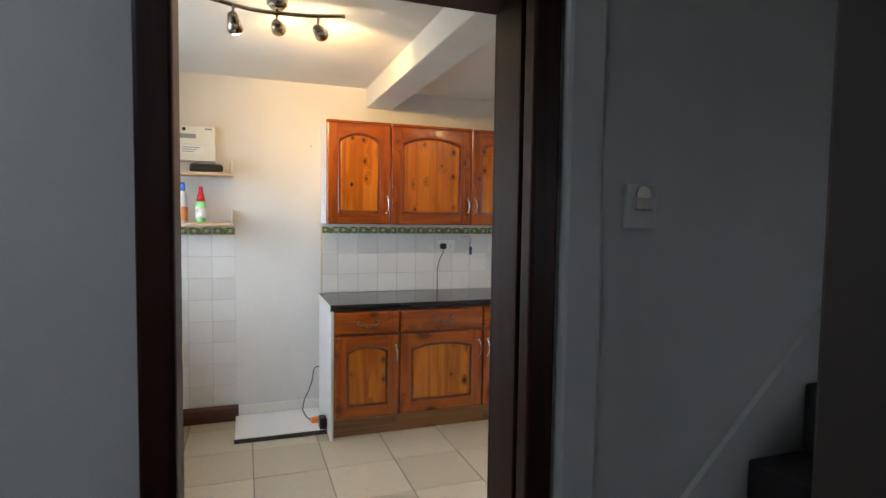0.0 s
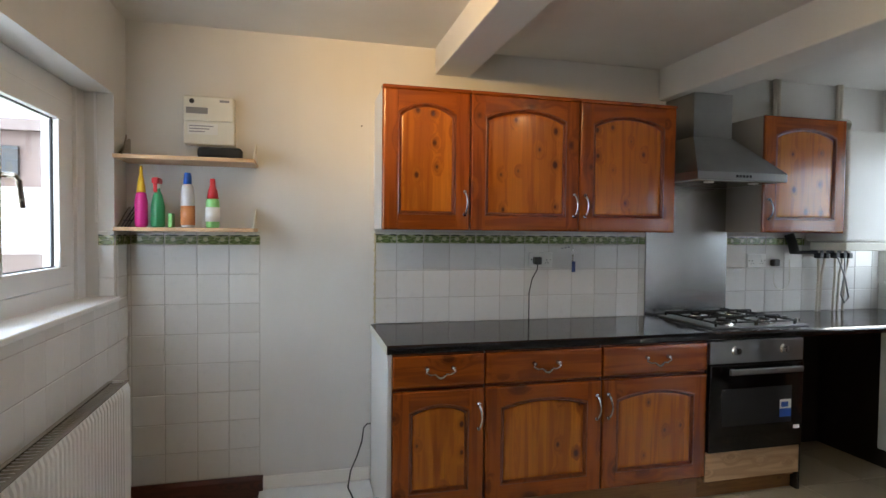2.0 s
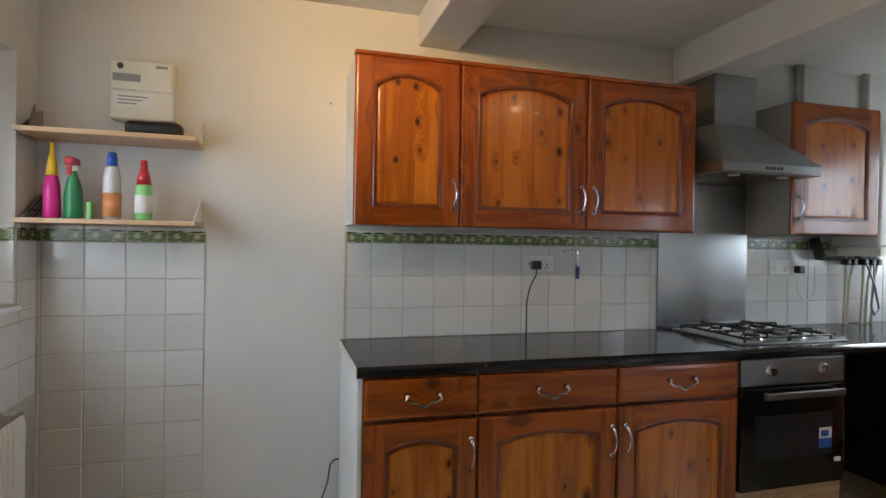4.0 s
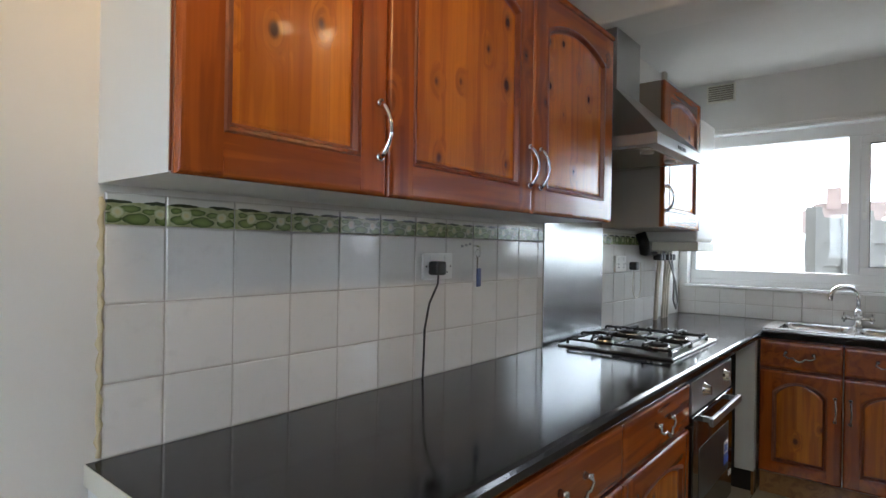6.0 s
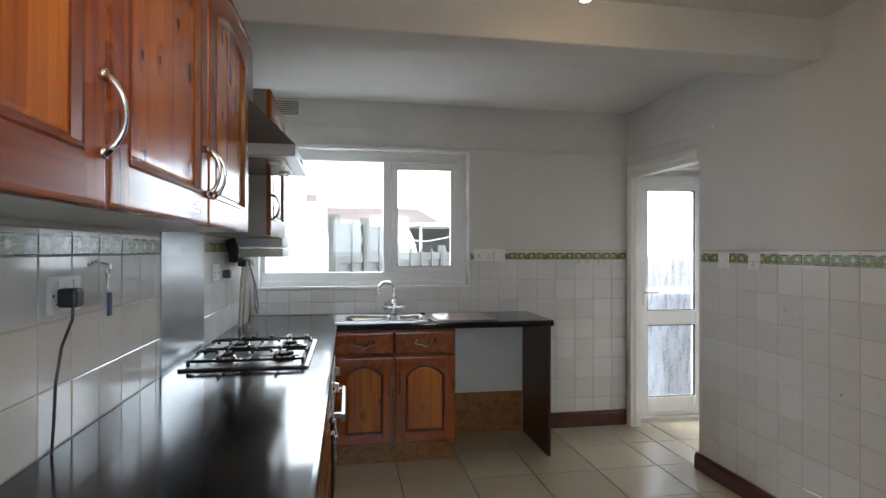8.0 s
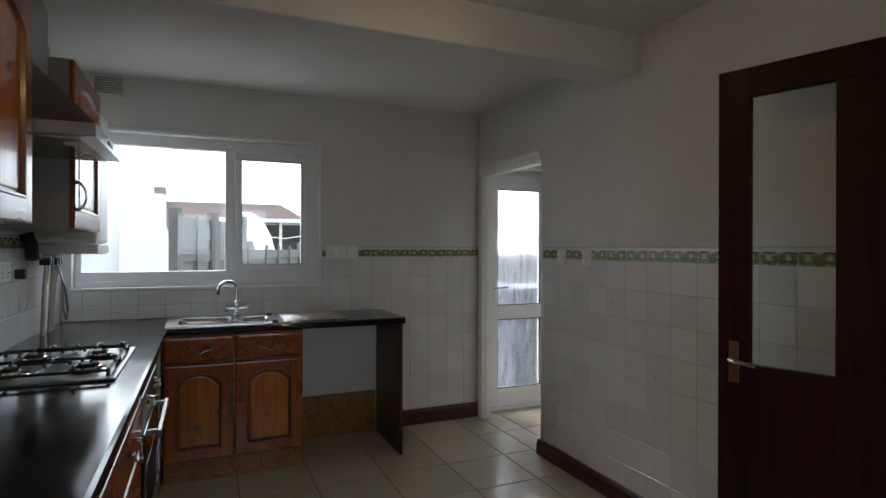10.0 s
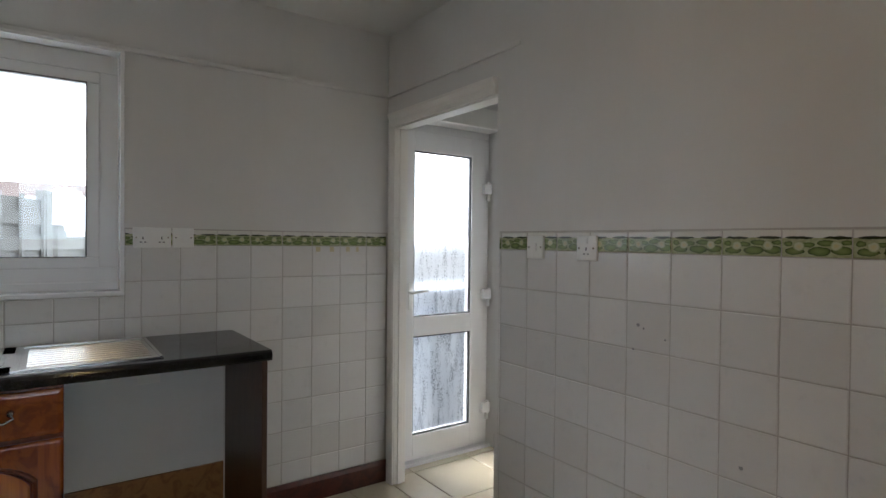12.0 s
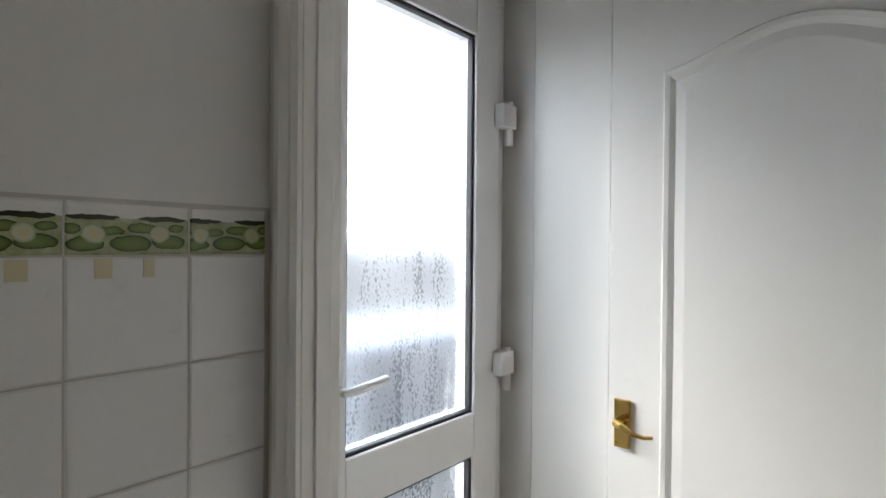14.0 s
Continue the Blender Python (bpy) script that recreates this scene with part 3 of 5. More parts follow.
bar_frame("casement", "y", xp - 0.018, 3.148, 3.647, 1.194, 2.012, 0.047, 0.06, win)
bar_frame("gasket", "y", xp - 0.02, 3.193, 3.602, 1.239, 1.967, 0.004, 0.012, win, M_GASKET)
pane(xp + 0.03, 3.19, 3.605, 1.236, 1.97, win)
pane(xp + 0.03, 3.70, y1 - 0.03, 1.192, 2.022, win)
part("window_sill", box(XE - 0.012, y0 - 0.012, z0 - 0.004, xp, y1 + 0.01, z0 + 0.016, 0.004), M_UPVC, win)
part("reveal_trim", box(XE - 0.006, y0 - 0.012, z0 + 0.016, xp, y0 + 0.004, z1 + 0.012, 0.002), M_UPVC, win)
part("reveal_trim", box(XE - 0.006, y0 + 0.004, z1 - 0.004, xp, y1, z1 + 0.012, 0.002), M_UPVC, win)
hd = part("handle", box(xp - 0.052, 3.618, 1.56, xp - 0.034, 3.634, 1.67, 0.005), M_WHITEPLASTIC, win)
part("handle_base", box(xp - 0.036, 3.612, 1.52, xp - 0.017, 3.64, 1.60, 0.004), M_WHITEPLASTIC, win)

win2 = empty("window_2", "white upvc casement window over a radiator", "window", kind="structure")
y0, y1, z0, z1 = WW
y1 -= 0.09
xp = XW - 0.205
bar_frame("window_frame", "y", xp, y0, y1, z0, z1, 0.088, 0.07, win2)
part("mullion", box(xp, 3.60, z0 + 0.088, xp + 0.07, 3.66, z1 - 0.088, 0.004), M_UPVC, win2)
bar_frame("casement", "y", xp + 0.014, 3.664, y1 - 0.091, z0 + 0.091, z1 - 0.091, 0.08, 0.066, win2)
bar_frame("gasket", "y", xp + 0.045, 3.742, y1 - 0.169, z0 + 0.169, z1 - 0.169, 0.007, 0.012, win2, M_GASKET)
pane(xp + 0.035, 3.74, y1 - 0.168, z0 + 0.168, z1 - 0.168, win2)
pane(xp + 0.03, y0 + 0.085, 3.605, z0 + 0.085, z1 - 0.085, win2)
part("window_sill", box(xp + 0.068, y0 - 0.012, z0 - 0.006, XW + 0.022, WW[1] + 0.012, z0 + 0.018, 0.006), M_UPVC, win2)
part("handle_base", box(xp + 0.079, 3.685, 1.50, xp + 0.094, 3.712, 1.60, 0.004), M_WHITEPLASTIC, win2)
part("handle", tube([(xp + 0.09, 3.70, 1.585), (xp + 0.135, 3.70, 1.585), (xp + 0.14, 3.72, 1.57), (xp + 0.14, 3.745, 1.48)], 0.009), M_NICKEL, win2, "grey metal handle")
part("drip_trim", box(XW - 0.08, WW[1] - 0.006, 1.44, XW - 0.068, WW[1], z1, 0.001), M_UPVC, win2)

part("side_trim", box(xp, y1 + 0.001, z0, xp + 0.085, WW[1] - 0.0005, z1, 0.003), M_UPVC, win2)

# outer glazed door in the lobby
od = empty("door_1", "closed white upvc door with two misted glass lights", "door", kind="structure")
ya, yb = UD[0], UD[1]
xp = XE + 0.10
bar_frame("door_frame", "y", xp, ya, yb + 0.03, 0.0, 2.02, 0.045, 0.07, od)
b = bmesh.new()
gy0, gy1 = 1.145, 1.572
for a in ((ya + 0.047, 0.05, gy0, 1.972), (gy1, 0.05, yb - 0.018, 1.972), (gy0, 0.05, gy1, 0.17), (gy0, 0.757, gy1, 0.872), (gy0, 1.853, gy1, 1.972)):
    box(xp - 0.02, a[0], a[1], xp + 0.045, a[2], a[3], 0.004, b)
part("door_leaf", b, M_UPVC, od)
bar_frame("gasket", "y", xp - 0.012, gy0 - 0.003, gy1 + 0.003, 0.869, 1.856, 0.011, 0.02, od, M_GASKET)
bar_frame("gasket", "y", xp - 0.012, gy0 - 0.003, gy1 + 0.003, 0.167, 0.760, 0.011, 0.02, od, M_GASKET)
pane(xp + 0.008, gy0, gy1, 0.872, 1.853, od, M_MIST)
pane(xp + 0.008, gy0, gy1, 0.17, 0.757, od, M_MIST)
for z in (0.27, 1.0, 1.67):
    h = part("hinge", box(xp - 0.052, ya + 0.012, z - 0.045, xp - 0.021, ya + 0.075, z + 0.02, 0.004), M_UPVC, od)
    part("hinge_knuckle", tube([(xp - 0.036, ya + 0.028, z - 0.09), (xp - 0.036, ya + 0.028, z + 0.03)], 0.012), M_UPVC, od)
part("lever_handle", tube([(xp - 0.02, 1.605, 1.02), (xp - 0.06, 1.605, 1.02), (xp - 0.064, 1.59, 1.022), (xp - 0.062, 1.50, 1.03)], 0.009), M_WHITEPLASTIC, od)
part("handle_plate", box(xp - 0.03, 1.585, 0.92, xp - 0.021, 1.615, 1.08, 0.003), M_WHITEPLASTIC, od)
part("threshold", box(xp - 0.05, ya, -0.004, xp + 0.07, yb, 0.02, 0.004), M_UPVC, od)


def arch_ring(x0, x1, z0, z1, rise, n=14, power=0.75):
    """Points round a panel with an arched head, from its lower corner."""
    pts = [(x0, z0), (x1, z0), (x1, z1 - rise)]
    for k in range(1, n):
        a = k / n
        pts.append((x1 + (x0 - x1) * a, z1 - rise + rise * math.sin(math.pi * a) ** power))
    pts.append((x0, z1 - rise))
    return pts


def outer_ring(x0, x1, z0, z1, n=14):
    return [(x0, z0), (x1, z0), (x1, z1)] + [(x1 + (x0 - x1) * k / n, z1) for k in range(1, n)] + [(x0, z1)]


def ring_mesh(rings, cap=False, back=None):
    """Skins rings of (x, z) points at their depths y, facing -y."""
    b = bmesh.new()
    vr = [[b.verts.new((p[0], y, p[1])) for p in pts] for pts, y in rings]
    n = len(vr[0])
    for r0, r1 in zip(vr, vr[1:]):
        for k in range(n):
            b.faces.new((r0[k], r0[(k + 1) % n], r1[(k + 1) % n], r1[k]))
    if cap:
        b.faces.new(vr[-1])
    return b


# white panelled lobby door: moulded panels with a curved head
pd = empty("door_2", "closed white panelled door with brass handle in the lobby", "door", kind="structure")
px0, px1, pz = 3.27, 4.03, 1.99
yf = LS + 0.035
part("door_leaf", box(px0, LS + 0.002, 0.005, px1, yf - 0.006, pz, 0.003), M_GLOSSWHITE, pd)
def moulded(xa, xb, za, zb, rise):
    d = lambda i: arch_ring(xa + i, xb - i, za + i, zb - i, rise, 24, 1.6)
    b = ring_mesh([(d(-0.006), -(yf - 0.007)), (d(0), -(yf + 0.002)), (d(0.010), -(yf + 0.0005)), (d(0.022), -(yf - 0.0055)), (d(0.045), -(yf - 0.002))], cap=True)
    bmesh.ops.transform(b, matrix=Matrix.Diagonal((1, -1, 1, 1)), verts=b.verts)
    return b
part("panel", moulded(3.405, 3.902, 0.712, 1.765, 0.065), M_GLOSSWHITE, pd)
part("panel", moulded(3.405, 3.902, 0.20, 0.60, 0.002), M_GLOSSWHITE, pd)
part("frame_edge", box(px1 + 0.003, LS + 0.002, 0, px1 + 0.012, yf - 0.012, pz + 0.012, 0.002), M_GLOSSWHITE, pd)
bp = part("handle_plate", box(3.972, yf - 0.005, 0.832, 4.012, yf + 0.004, 0.947, 0.003), M_BRASS, pd, "polished brass handle plate")
for z in (0.842, 0.937):
    for x in (3.978, 4.006):
        part("screw", lathe([(0.003, 0), (0.003, 0.002)], (x, yf + 0.004, z), 8), M_BRASS, pd)
part("lever", tube([(3.992, yf, 0.898), (3.992, yf + 0.035, 0.898), (3.976, yf + 0.045, 0.897), (3.95, yf + 0.047, 0.886), (3.925, yf + 0.045, 0.882), (3.905, yf + 0.043, 0.886)], [0.011, 0.010, 0.008, 0.006, 0.005, 0.004]), M_BRASS, pd, "curved brass lever handle")


# ---------------- pine fronts ----------------
def turn_to(bm, front, x0, y0, z0):
    """Moves a front built in x-z facing -y to its place; front 'n' faces -y, 'e' faces -x."""
    if front == "n":
        m = Matrix.Translation((x0, y0, z0))
    else:
        m = Matrix.Translation((x0, y0, z0)) @ Matrix.Rotation(radians(-90), 4, "Z")
    bmesh.ops.transform(bm, matrix=m, verts=bm.verts)
    return bm


def bow_handle(front, x, y, z, length=0.115, up=True):
    pts = []
    for k in range(11):
        a = k / 10
        pts.append((0.006 * math.sin(math.pi * a), -0.006 - 0.028 * math.sin(math.pi * a) ** 0.6, (a - 0.5) * length))
    rad = [0.0065 - 0.0022 * math.sin(math.pi * k / 10) + (0.002 if k in (0, 10) else 0) for k in range(11)]
    b = tube(pts, rad, 10)
    for s in (-0.5, 0.5):
        tube([(0, 0, s * length), (0, -0.01, s * length)], 0.009, 12, b)
    return turn_to(b, front, x, y, z)


def bail_handle(front, x, y, z):
    """A drop handle of scrolled wire between two studs."""
    w = 0.062
    pts = [(-w, -0.018, 0.014), (-w - 0.008, -0.02, 0.0), (-w * 0.75, -0.022, -0.012), (-w * 0.45, -0.024, -0.008), (-w * 0.2, -0.026, -0.022), (0, -0.027, -0.026),
           (w * 0.2, -0.026, -0.022), (w * 0.45, -0.024, -0.008), (w * 0.75, -0.022, -0.012), (w + 0.008, -0.02, 0.0), (w, -0.018, 0.014)]
    b = tube(pts, [0.004, 0.0035, 0.004, 0.0035, 0.006, 0.0065, 0.006, 0.0035, 0.004, 0.0035, 0.004], 8)
    for s in (-w, w):
        tube([(s, 0, 0.014), (s, -0.012, 0.014), (s, -0.02, 0.014)], [0.010, 0.006, 0.008], 10, b)
    return turn_to(b, front, x, y, z)


def pine_door(front, x, y, z, w, h, parent, hinge, rise=0.035, handle_z=0.5, hlen=0.115):
    """A framed pine door with an arched raised panel; x, y, z: its lower corner on the carcass."""
    g, t = 0.003, 0.022
    s = min(0.085, w * 0.19)
    inn = (s, w - s, s, h - s + 0.012)
    d = lambda i: arch_ring(inn[0] + i, inn[1] - i, inn[2] + i, inn[3] - i, rise)
    leaf = part("door", turn_to(box(g + 0.001, -0.009, g + 0.001, w - g - 0.001, 0, h - g - 0.001), front, x, y, z), M_PINE_DARK, parent)
    il, ir, ib = inn[0] - 0.006, inn[1] + 0.006, inn[2] - 0.006

    def member(outline, name, material):
        """A frame member: its outline set back and rounded along the door's outer edge."""
        def inset(p, e):
            return (min(max(p[0], g + e), w - g - e), min(max(p[1], g + e), h - g - e))
        rings = [([inset(p, 0) for p in outline], -0.0091), ([inset(p, 0) for p in outline], -t + 0.008), ([inset(p, 0.003) for p in outline], -t + 0.003), ([inset(p, 0.006) for p in outline], -t + 0.001), ([inset(p, 0.011) for p in outline], -t)]
        part(name, turn_to(ring_mesh(rings, cap=True), front, x, y, z), material, leaf)
    j = 0.0004
    member([(g, g), (il - j, g), (il - j, h - g), (g, h - g)], "stile", M_PINE_STILE)
    member([(ir + j, g), (w - g, g), (w - g, h - g), (ir + j, h - g)], "stile", M_PINE_STILE)
    member([(il, g), (ir, g), (ir, ib), (il, ib)], "rail", M_PINE_H)
    arc = d(-0.006)[2:]
    member([(il, h - g)] + [(px, pz_) for px, pz_ in arc[::-1]] + [(ir, h - g)], "rail", M_PINE_H)
    mould = ring_mesh([(d(-0.006), -t), (d(-0.002), -t - 0.0025), (d(0.004), -t - 0.0015), (d(0.009), -t + 0.010), (d(0.014), -t + 0.011)])
    part("moulding", turn_to(mould, front, x, y, z), M_PINE_DARK, leaf, "dark antiqued moulding")
    pan = ring_mesh([(d(0.014), -t + 0.011), (d(0.020), -t + 0.0095), (d(0.030), -t + 0.0092)], cap=True)
    part("panel", turn_to(pan, front, x, y, z), M_PINE, leaf)
    hx = w - 0.032 if hinge == "l" else 0.032
    hp = (x + hx, y - t, z + h * handle_z) if front == "n" else (x - t, y - hx, z + h * handle_z)
    part("handle", bow_handle(front, *hp, hlen), M_CHROME, leaf, "bowed chrome handle", smooth=True)
    return leaf


def pine_drawer(front, x, y, z, w, h, parent):
    g, t = 0.003, 0.022
    r = lambda i: outer_ring(g + i, w - g - i, g + i, h - g - i)
    b = ring_mesh([(r(0), 0), (r(0), -t + 0.008), (r(0.003), -t + 0.003), (r(0.010), -t + 0.001), (r(0.016), -t)], cap=True)
    dr = part("drawer_front", turn_to(b, front, x, y, z), M_PINE_H, parent)
    hp = (x + w / 2, y - t, z + h * 0.5) if front == "n" else (x - t, y - w / 2, z + h * 0.5)
    part("handle", bail_handle(front, *hp), M_NICKEL, dr, "scrolled metal drop handle", smooth=True)
    return dr


YF, XF = 4.052, 3.725        # carcass faces of the two base runs
WT = 0.90

# base units along the north wall
for i, (xa, xb, hinge) in enumerate(((0.672, 1.112, "l"), (1.112, 1.724, "l"), (1.724, 2.336, "r"))):
    c = empty("base_cabinet", "orange varnished pine base cabinet with drawer and arched door", "cabinet", "base cabinets")
    side = M_MELAMINE
    # Dark sheet over the white carcass: painted shade for the gaps between fronts.
    part("face_frame", box(xa + 0.002, YF + 0.0005, 0.132, xb - 0.002, YF + 0.004, WT - 0.044), M_PINE_DARK, c, "dark sheet for the shade in the gaps between the fronts")
    part("body", box(xa + 0.001, YF + 0.004, 0.13, xb - 0.001, YN - 0.0052, WT - 0.042), side, c, "white melamine carcass")
    pine_door("n", xa, YF, 0.135, xb - xa, 0.555, c, hinge, handle_z=0.76)
    pine_drawer("n", xa, YF, 0.70, xb - xa, 0.152, c)
    part("plinth", box(xa, YF + 0.045, 0.0, xb, YF + 0.062, 0.13), M_PLINTH, c, "brown wood plinth")
ep = tagged(link("end_panel", box(0.652, YF - 0.004, 0.0, 0.671, YN - 0.0052, WT - 0.042, 0.002), M_MELAMINE), "white melamine end panel of the base units", "panel")

# built under oven
ov = empty("oven", "black glass built-under oven with steel control panel", "oven")
ox0, ox1 = 2.345, 2.945
part("body", box(ox0 - 0.005, YF, 0.24, ox1 + 0.005, YN - 0.06, WT - 0.042), M_DARKVOID, ov)
part("control_panel", box(ox0, YF - 0.024, 0.735, ox1, YF - 0.001, 0.853, 0.003), M_STEEL, ov, "brushed steel control panel")
dr = part("oven_door", box(ox0, YF - 0.03, 0.265, ox1, YF - 0.001, 0.728, 0.004), M_BLACKGLASS, ov, "black glass oven door")
part("window_rim", box(ox0 + 0.075, YF - 0.0315, 0.40, ox1 - 0.075, YF - 0.0295, 0.60, 0.0005), M_BLACKPLASTIC, dr)
b = box(ox0 + 0.09, YF - 0.075, 0.682, ox1 - 0.045, YF - 0.058, 0.712, 0.004)
for x in (ox0 + 0.12, ox1 - 0.075):
    box(x, YF - 0.06, 0.688, x + 0.02, YF - 0.028, 0.706, 0, b)
part("door_handle", b, M_STEEL, dr, "flat steel bar handle")
for x in (ox0 + 0.16, ox1 - 0.13):
    k = tube([(x, YF - 0.024, 0.80), (x, YF - 0.032, 0.80), (x, YF - 0.046, 0.80)], [0.026, 0.021, 0.018], 20)
    box(x - 0.004, YF - 0.05, 0.782, x + 0.004, YF - 0.044, 0.818, 0, k)
    part("knob", k, M_CHROME, ov, "round steel control knob")
part("sticker", box(ox1 - 0.155, YF - 0.0325, 0.43, ox1 - 0.08, YF - 0.0302, 0.475), M_BLUE, dr, "blue energy sticker")
part("sticker_top", box(ox1 - 0.155, YF - 0.0325, 0.475, ox1 - 0.08, YF - 0.0302, 0.525), M_PAPER, dr, "pale sticker")
part("sticker_bars", box(ox1 - 0.145, YF - 0.0335, 0.484, ox1 - 0.10, YF - 0.0324, 0.512), M_BLUE, dr)
part("badge", box(ox1 - 0.06, YF - 0.0325, 0.36, ox1 - 0.02, YF - 0.0302, 0.38), M_PAPER, dr)
kp = tagged(link("kick_board", box(ox0 - 0.006, YF - 0.012, 0.105, ox1 + 0.004, YF + 0.004, 0.262, 0.002), M_PALEPINE), "pale unpainted board below the oven", "board")
tagged(link("plinth_board", box(2.337, YF + 0.045, 0.0, 2.96, YF + 0.062, 0.105), M_PLINTH), "brown wood plinth under the oven", "plinth")
tagged(link("plinth_support", box(2.37, YF + 0.004, 0.09, 2.93, YF + 0.045, 0.106), M_PLINTH), "brown wood batten behind the kick board", "batten")
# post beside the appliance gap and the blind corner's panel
# Both boards are near-black: the open gap's shade is in their colour.
tagged(link("gap_board", box(2.955, YF, 0.0, 2.972, YN - 0.01, WT - 0.042), M_VOIDWOOD), "panel beside the appliance gap, near-black to stand for its shade", "panel")
tagged(link("corner_board", box(XF, YF + 0.012, 0.0, XF + 0.018, YN - 0.01, WT - 0.042), M_VOIDWOOD), "panel closing the corner unit, with the gap's shade in its colour", "panel")
tagged(link("corner_post", box(XF - 0.06, YF + 0.01, 0.13, XF - 0.002, YF + 0.105, WT - 0.042, 0.002), M_MELAMINE), "white post at the worktop corner", "post")
tagged(link("support_block", box(XF - 0.05, YF + 0.012, 0.0, XF - 0.01, YF + 0.024, 0.13), M_PLINTH), "small wood foot under the post", "post")

# Dark sheet across the gap's back, coloured as the shade in there.
tagged(link("gap_lining", box(2.973, YN - 0.03, 0.0, XF - 0.001, YN - 0.01, WT - 0.042), M_VOIDWOOD), "near-black board standing for the shade at the back of the appliance gap", "board")

# sink units along the east wall
for ya, yb, hinge in ((4.05, 3.676, "l"), (3.676, 3.28, "r")):
    c = empty("sink_cabinet", "dark orange varnished pine sink cabinet with drawer front", "cabinet", "sink cabinets")
    # The same dark sheet, standing for shade between the sink fronts.
    part("face_frame", box(XF + 0.0005, yb + 0.002, 0.132, XF + 0.004, ya - 0.002, WT - 0.044), M_PINE_DARK, c, "dark sheet for the shade in the gaps between the fronts")
    part("body", box(XF + 0.004, yb + 0.001, 0.13, XE - 0.0052, ya - 0.001, WT - 0.2), M_MELAMINE, c)
    part("rail", box(XF + 0.004, yb + 0.001, WT - 0.2, XF + 0.018, ya - 0.001, WT - 0.042), M_MELAMINE, c)
    pine_door("e", XF, ya, 0.135, ya - yb, 0.555, c, hinge, handle_z=0.70, rise=0.06)
    pine_drawer("e", XF, ya, 0.70, ya - yb, 0.15, c)
    part("plinth", box(XF + 0.045, yb, 0, XF + 0.062, ya, 0.13), M_PLINTH, c, "brown wood plinth")
tagged(link("end_panel", box(XF - 0.03, 2.64, 0.0, XE - 0.02, 2.66, WT - 0.042, 0.002), M_BROWNPANEL), "dark brown wood end panel under the worktop", "panel")
tagged(link("lining_board", box(XE - 0.014, 2.665, 0.30, XE - 0.0052, 3.272, WT - 0.045), M_MELAMINE), "white back panel of the appliance space", "panel")
tagged(link("back_board", box(XE - 0.02, 2.665, 0.0, XE - 0.0052, 3.272, 0.298), M_PLINTH), "bare wood board at the floor of the appliance space", "board")
sk = empty("socket_appliance", "white plastic socket in the appliance space", "socket")
part("plate", box(XE - 0.026, 2.93, 0.70, XE - 0.0145, 3.016, 0.786, 0.003), M_WHITEPLASTIC, sk)
part("switch", box(XE - 0.03, 2.955, 0.755, XE - 0.0262, 2.968, 0.772, 0.001), M_WHITEPLASTIC, sk)

tagged(link("filler_strip", box(XF - 0.012, 3.6745, 0.14, XF + 0.0004, 3.6775, 0.69), M_WHITEPLASTIC), "narrow white filler strip between the sink doors", "strip")
caulk = tube([(0.669 + 0.002 * math.sin(i * 2.1), YN - 0.003, 0.905 + i * 0.0155) for i in range(33)], [0.005 + 0.002 * math.sin(i * 3.7) for i in range(33)], 6)
tagged(link("caulk_bead", caulk, M_TAPE, True), "yellowed uneven bead of caulk along the tile edge", "caulk")

# worktop: an L in one piece, with openings cut for the bowls
def worktop():
    b = bmesh.new()
    z0, z1 = WT - 0.04, WT
    # north run with a rounded front edge
    fy = 4.028
    prof = [(YN - 0.0052, z0), (fy + 0.006, z0), (fy, z0 + 0.008), (fy, z1 - 0.014), (fy + 0.004, z1 - 0.005), (fy + 0.014, z1), (YN - 0.0052, z1)]
    prism(prof, "x", 0.648, 3.682, b)
    part("north_run", b, M_WORKTOP, top)
    b = bmesh.new()
    fx = 3.682
    # east run: around the sink cut-out
    for xa, xb, ya, yb in ((fx, XE - 0.0052, 4.03, YN - 0.0052), (fx + 0.075, XE - 0.0052, 3.98, 4.03), (XE - 0.11, XE - 0.0052, 3.34, 3.98), (fx + 0.075, XE - 0.0052, 2.626, 3.34)):
        part("section", box(xa, ya, z0, xb, yb, z1), M_WORKTOP, top)
    prof = [(fx + 0.075, z0), (fx + 0.006, z0), (fx, z0 + 0.008), (fx, z1 - 0.014), (fx + 0.004, z1 - 0.005), (fx + 0.014, z1), (fx + 0.075, z1)]
    prism(prof, "y", 2.626, 4.03, b)
    part("east_run", b, M_WORKTOP, top)
top = empty("worktop", "glossy black laminate L-shaped kitchen worktop", "worktop")
worktop()
tagged(link("worktop_edging", box(0.6445, 4.034, WT - 0.04, 0.6478, YN - 0.0052, WT - 0.001, 0.0008), M_CREAMPLASTIC), "cream edging strip on the worktop's cut end", "edging")

# ---------------- sink ----------------
sn = empty("sink", "stainless steel one and a half bowl sink with drainer", "sink")
sx0, sx1, sy0, sy1 = 3.752, XE - 0.045, 2.99, 4.045
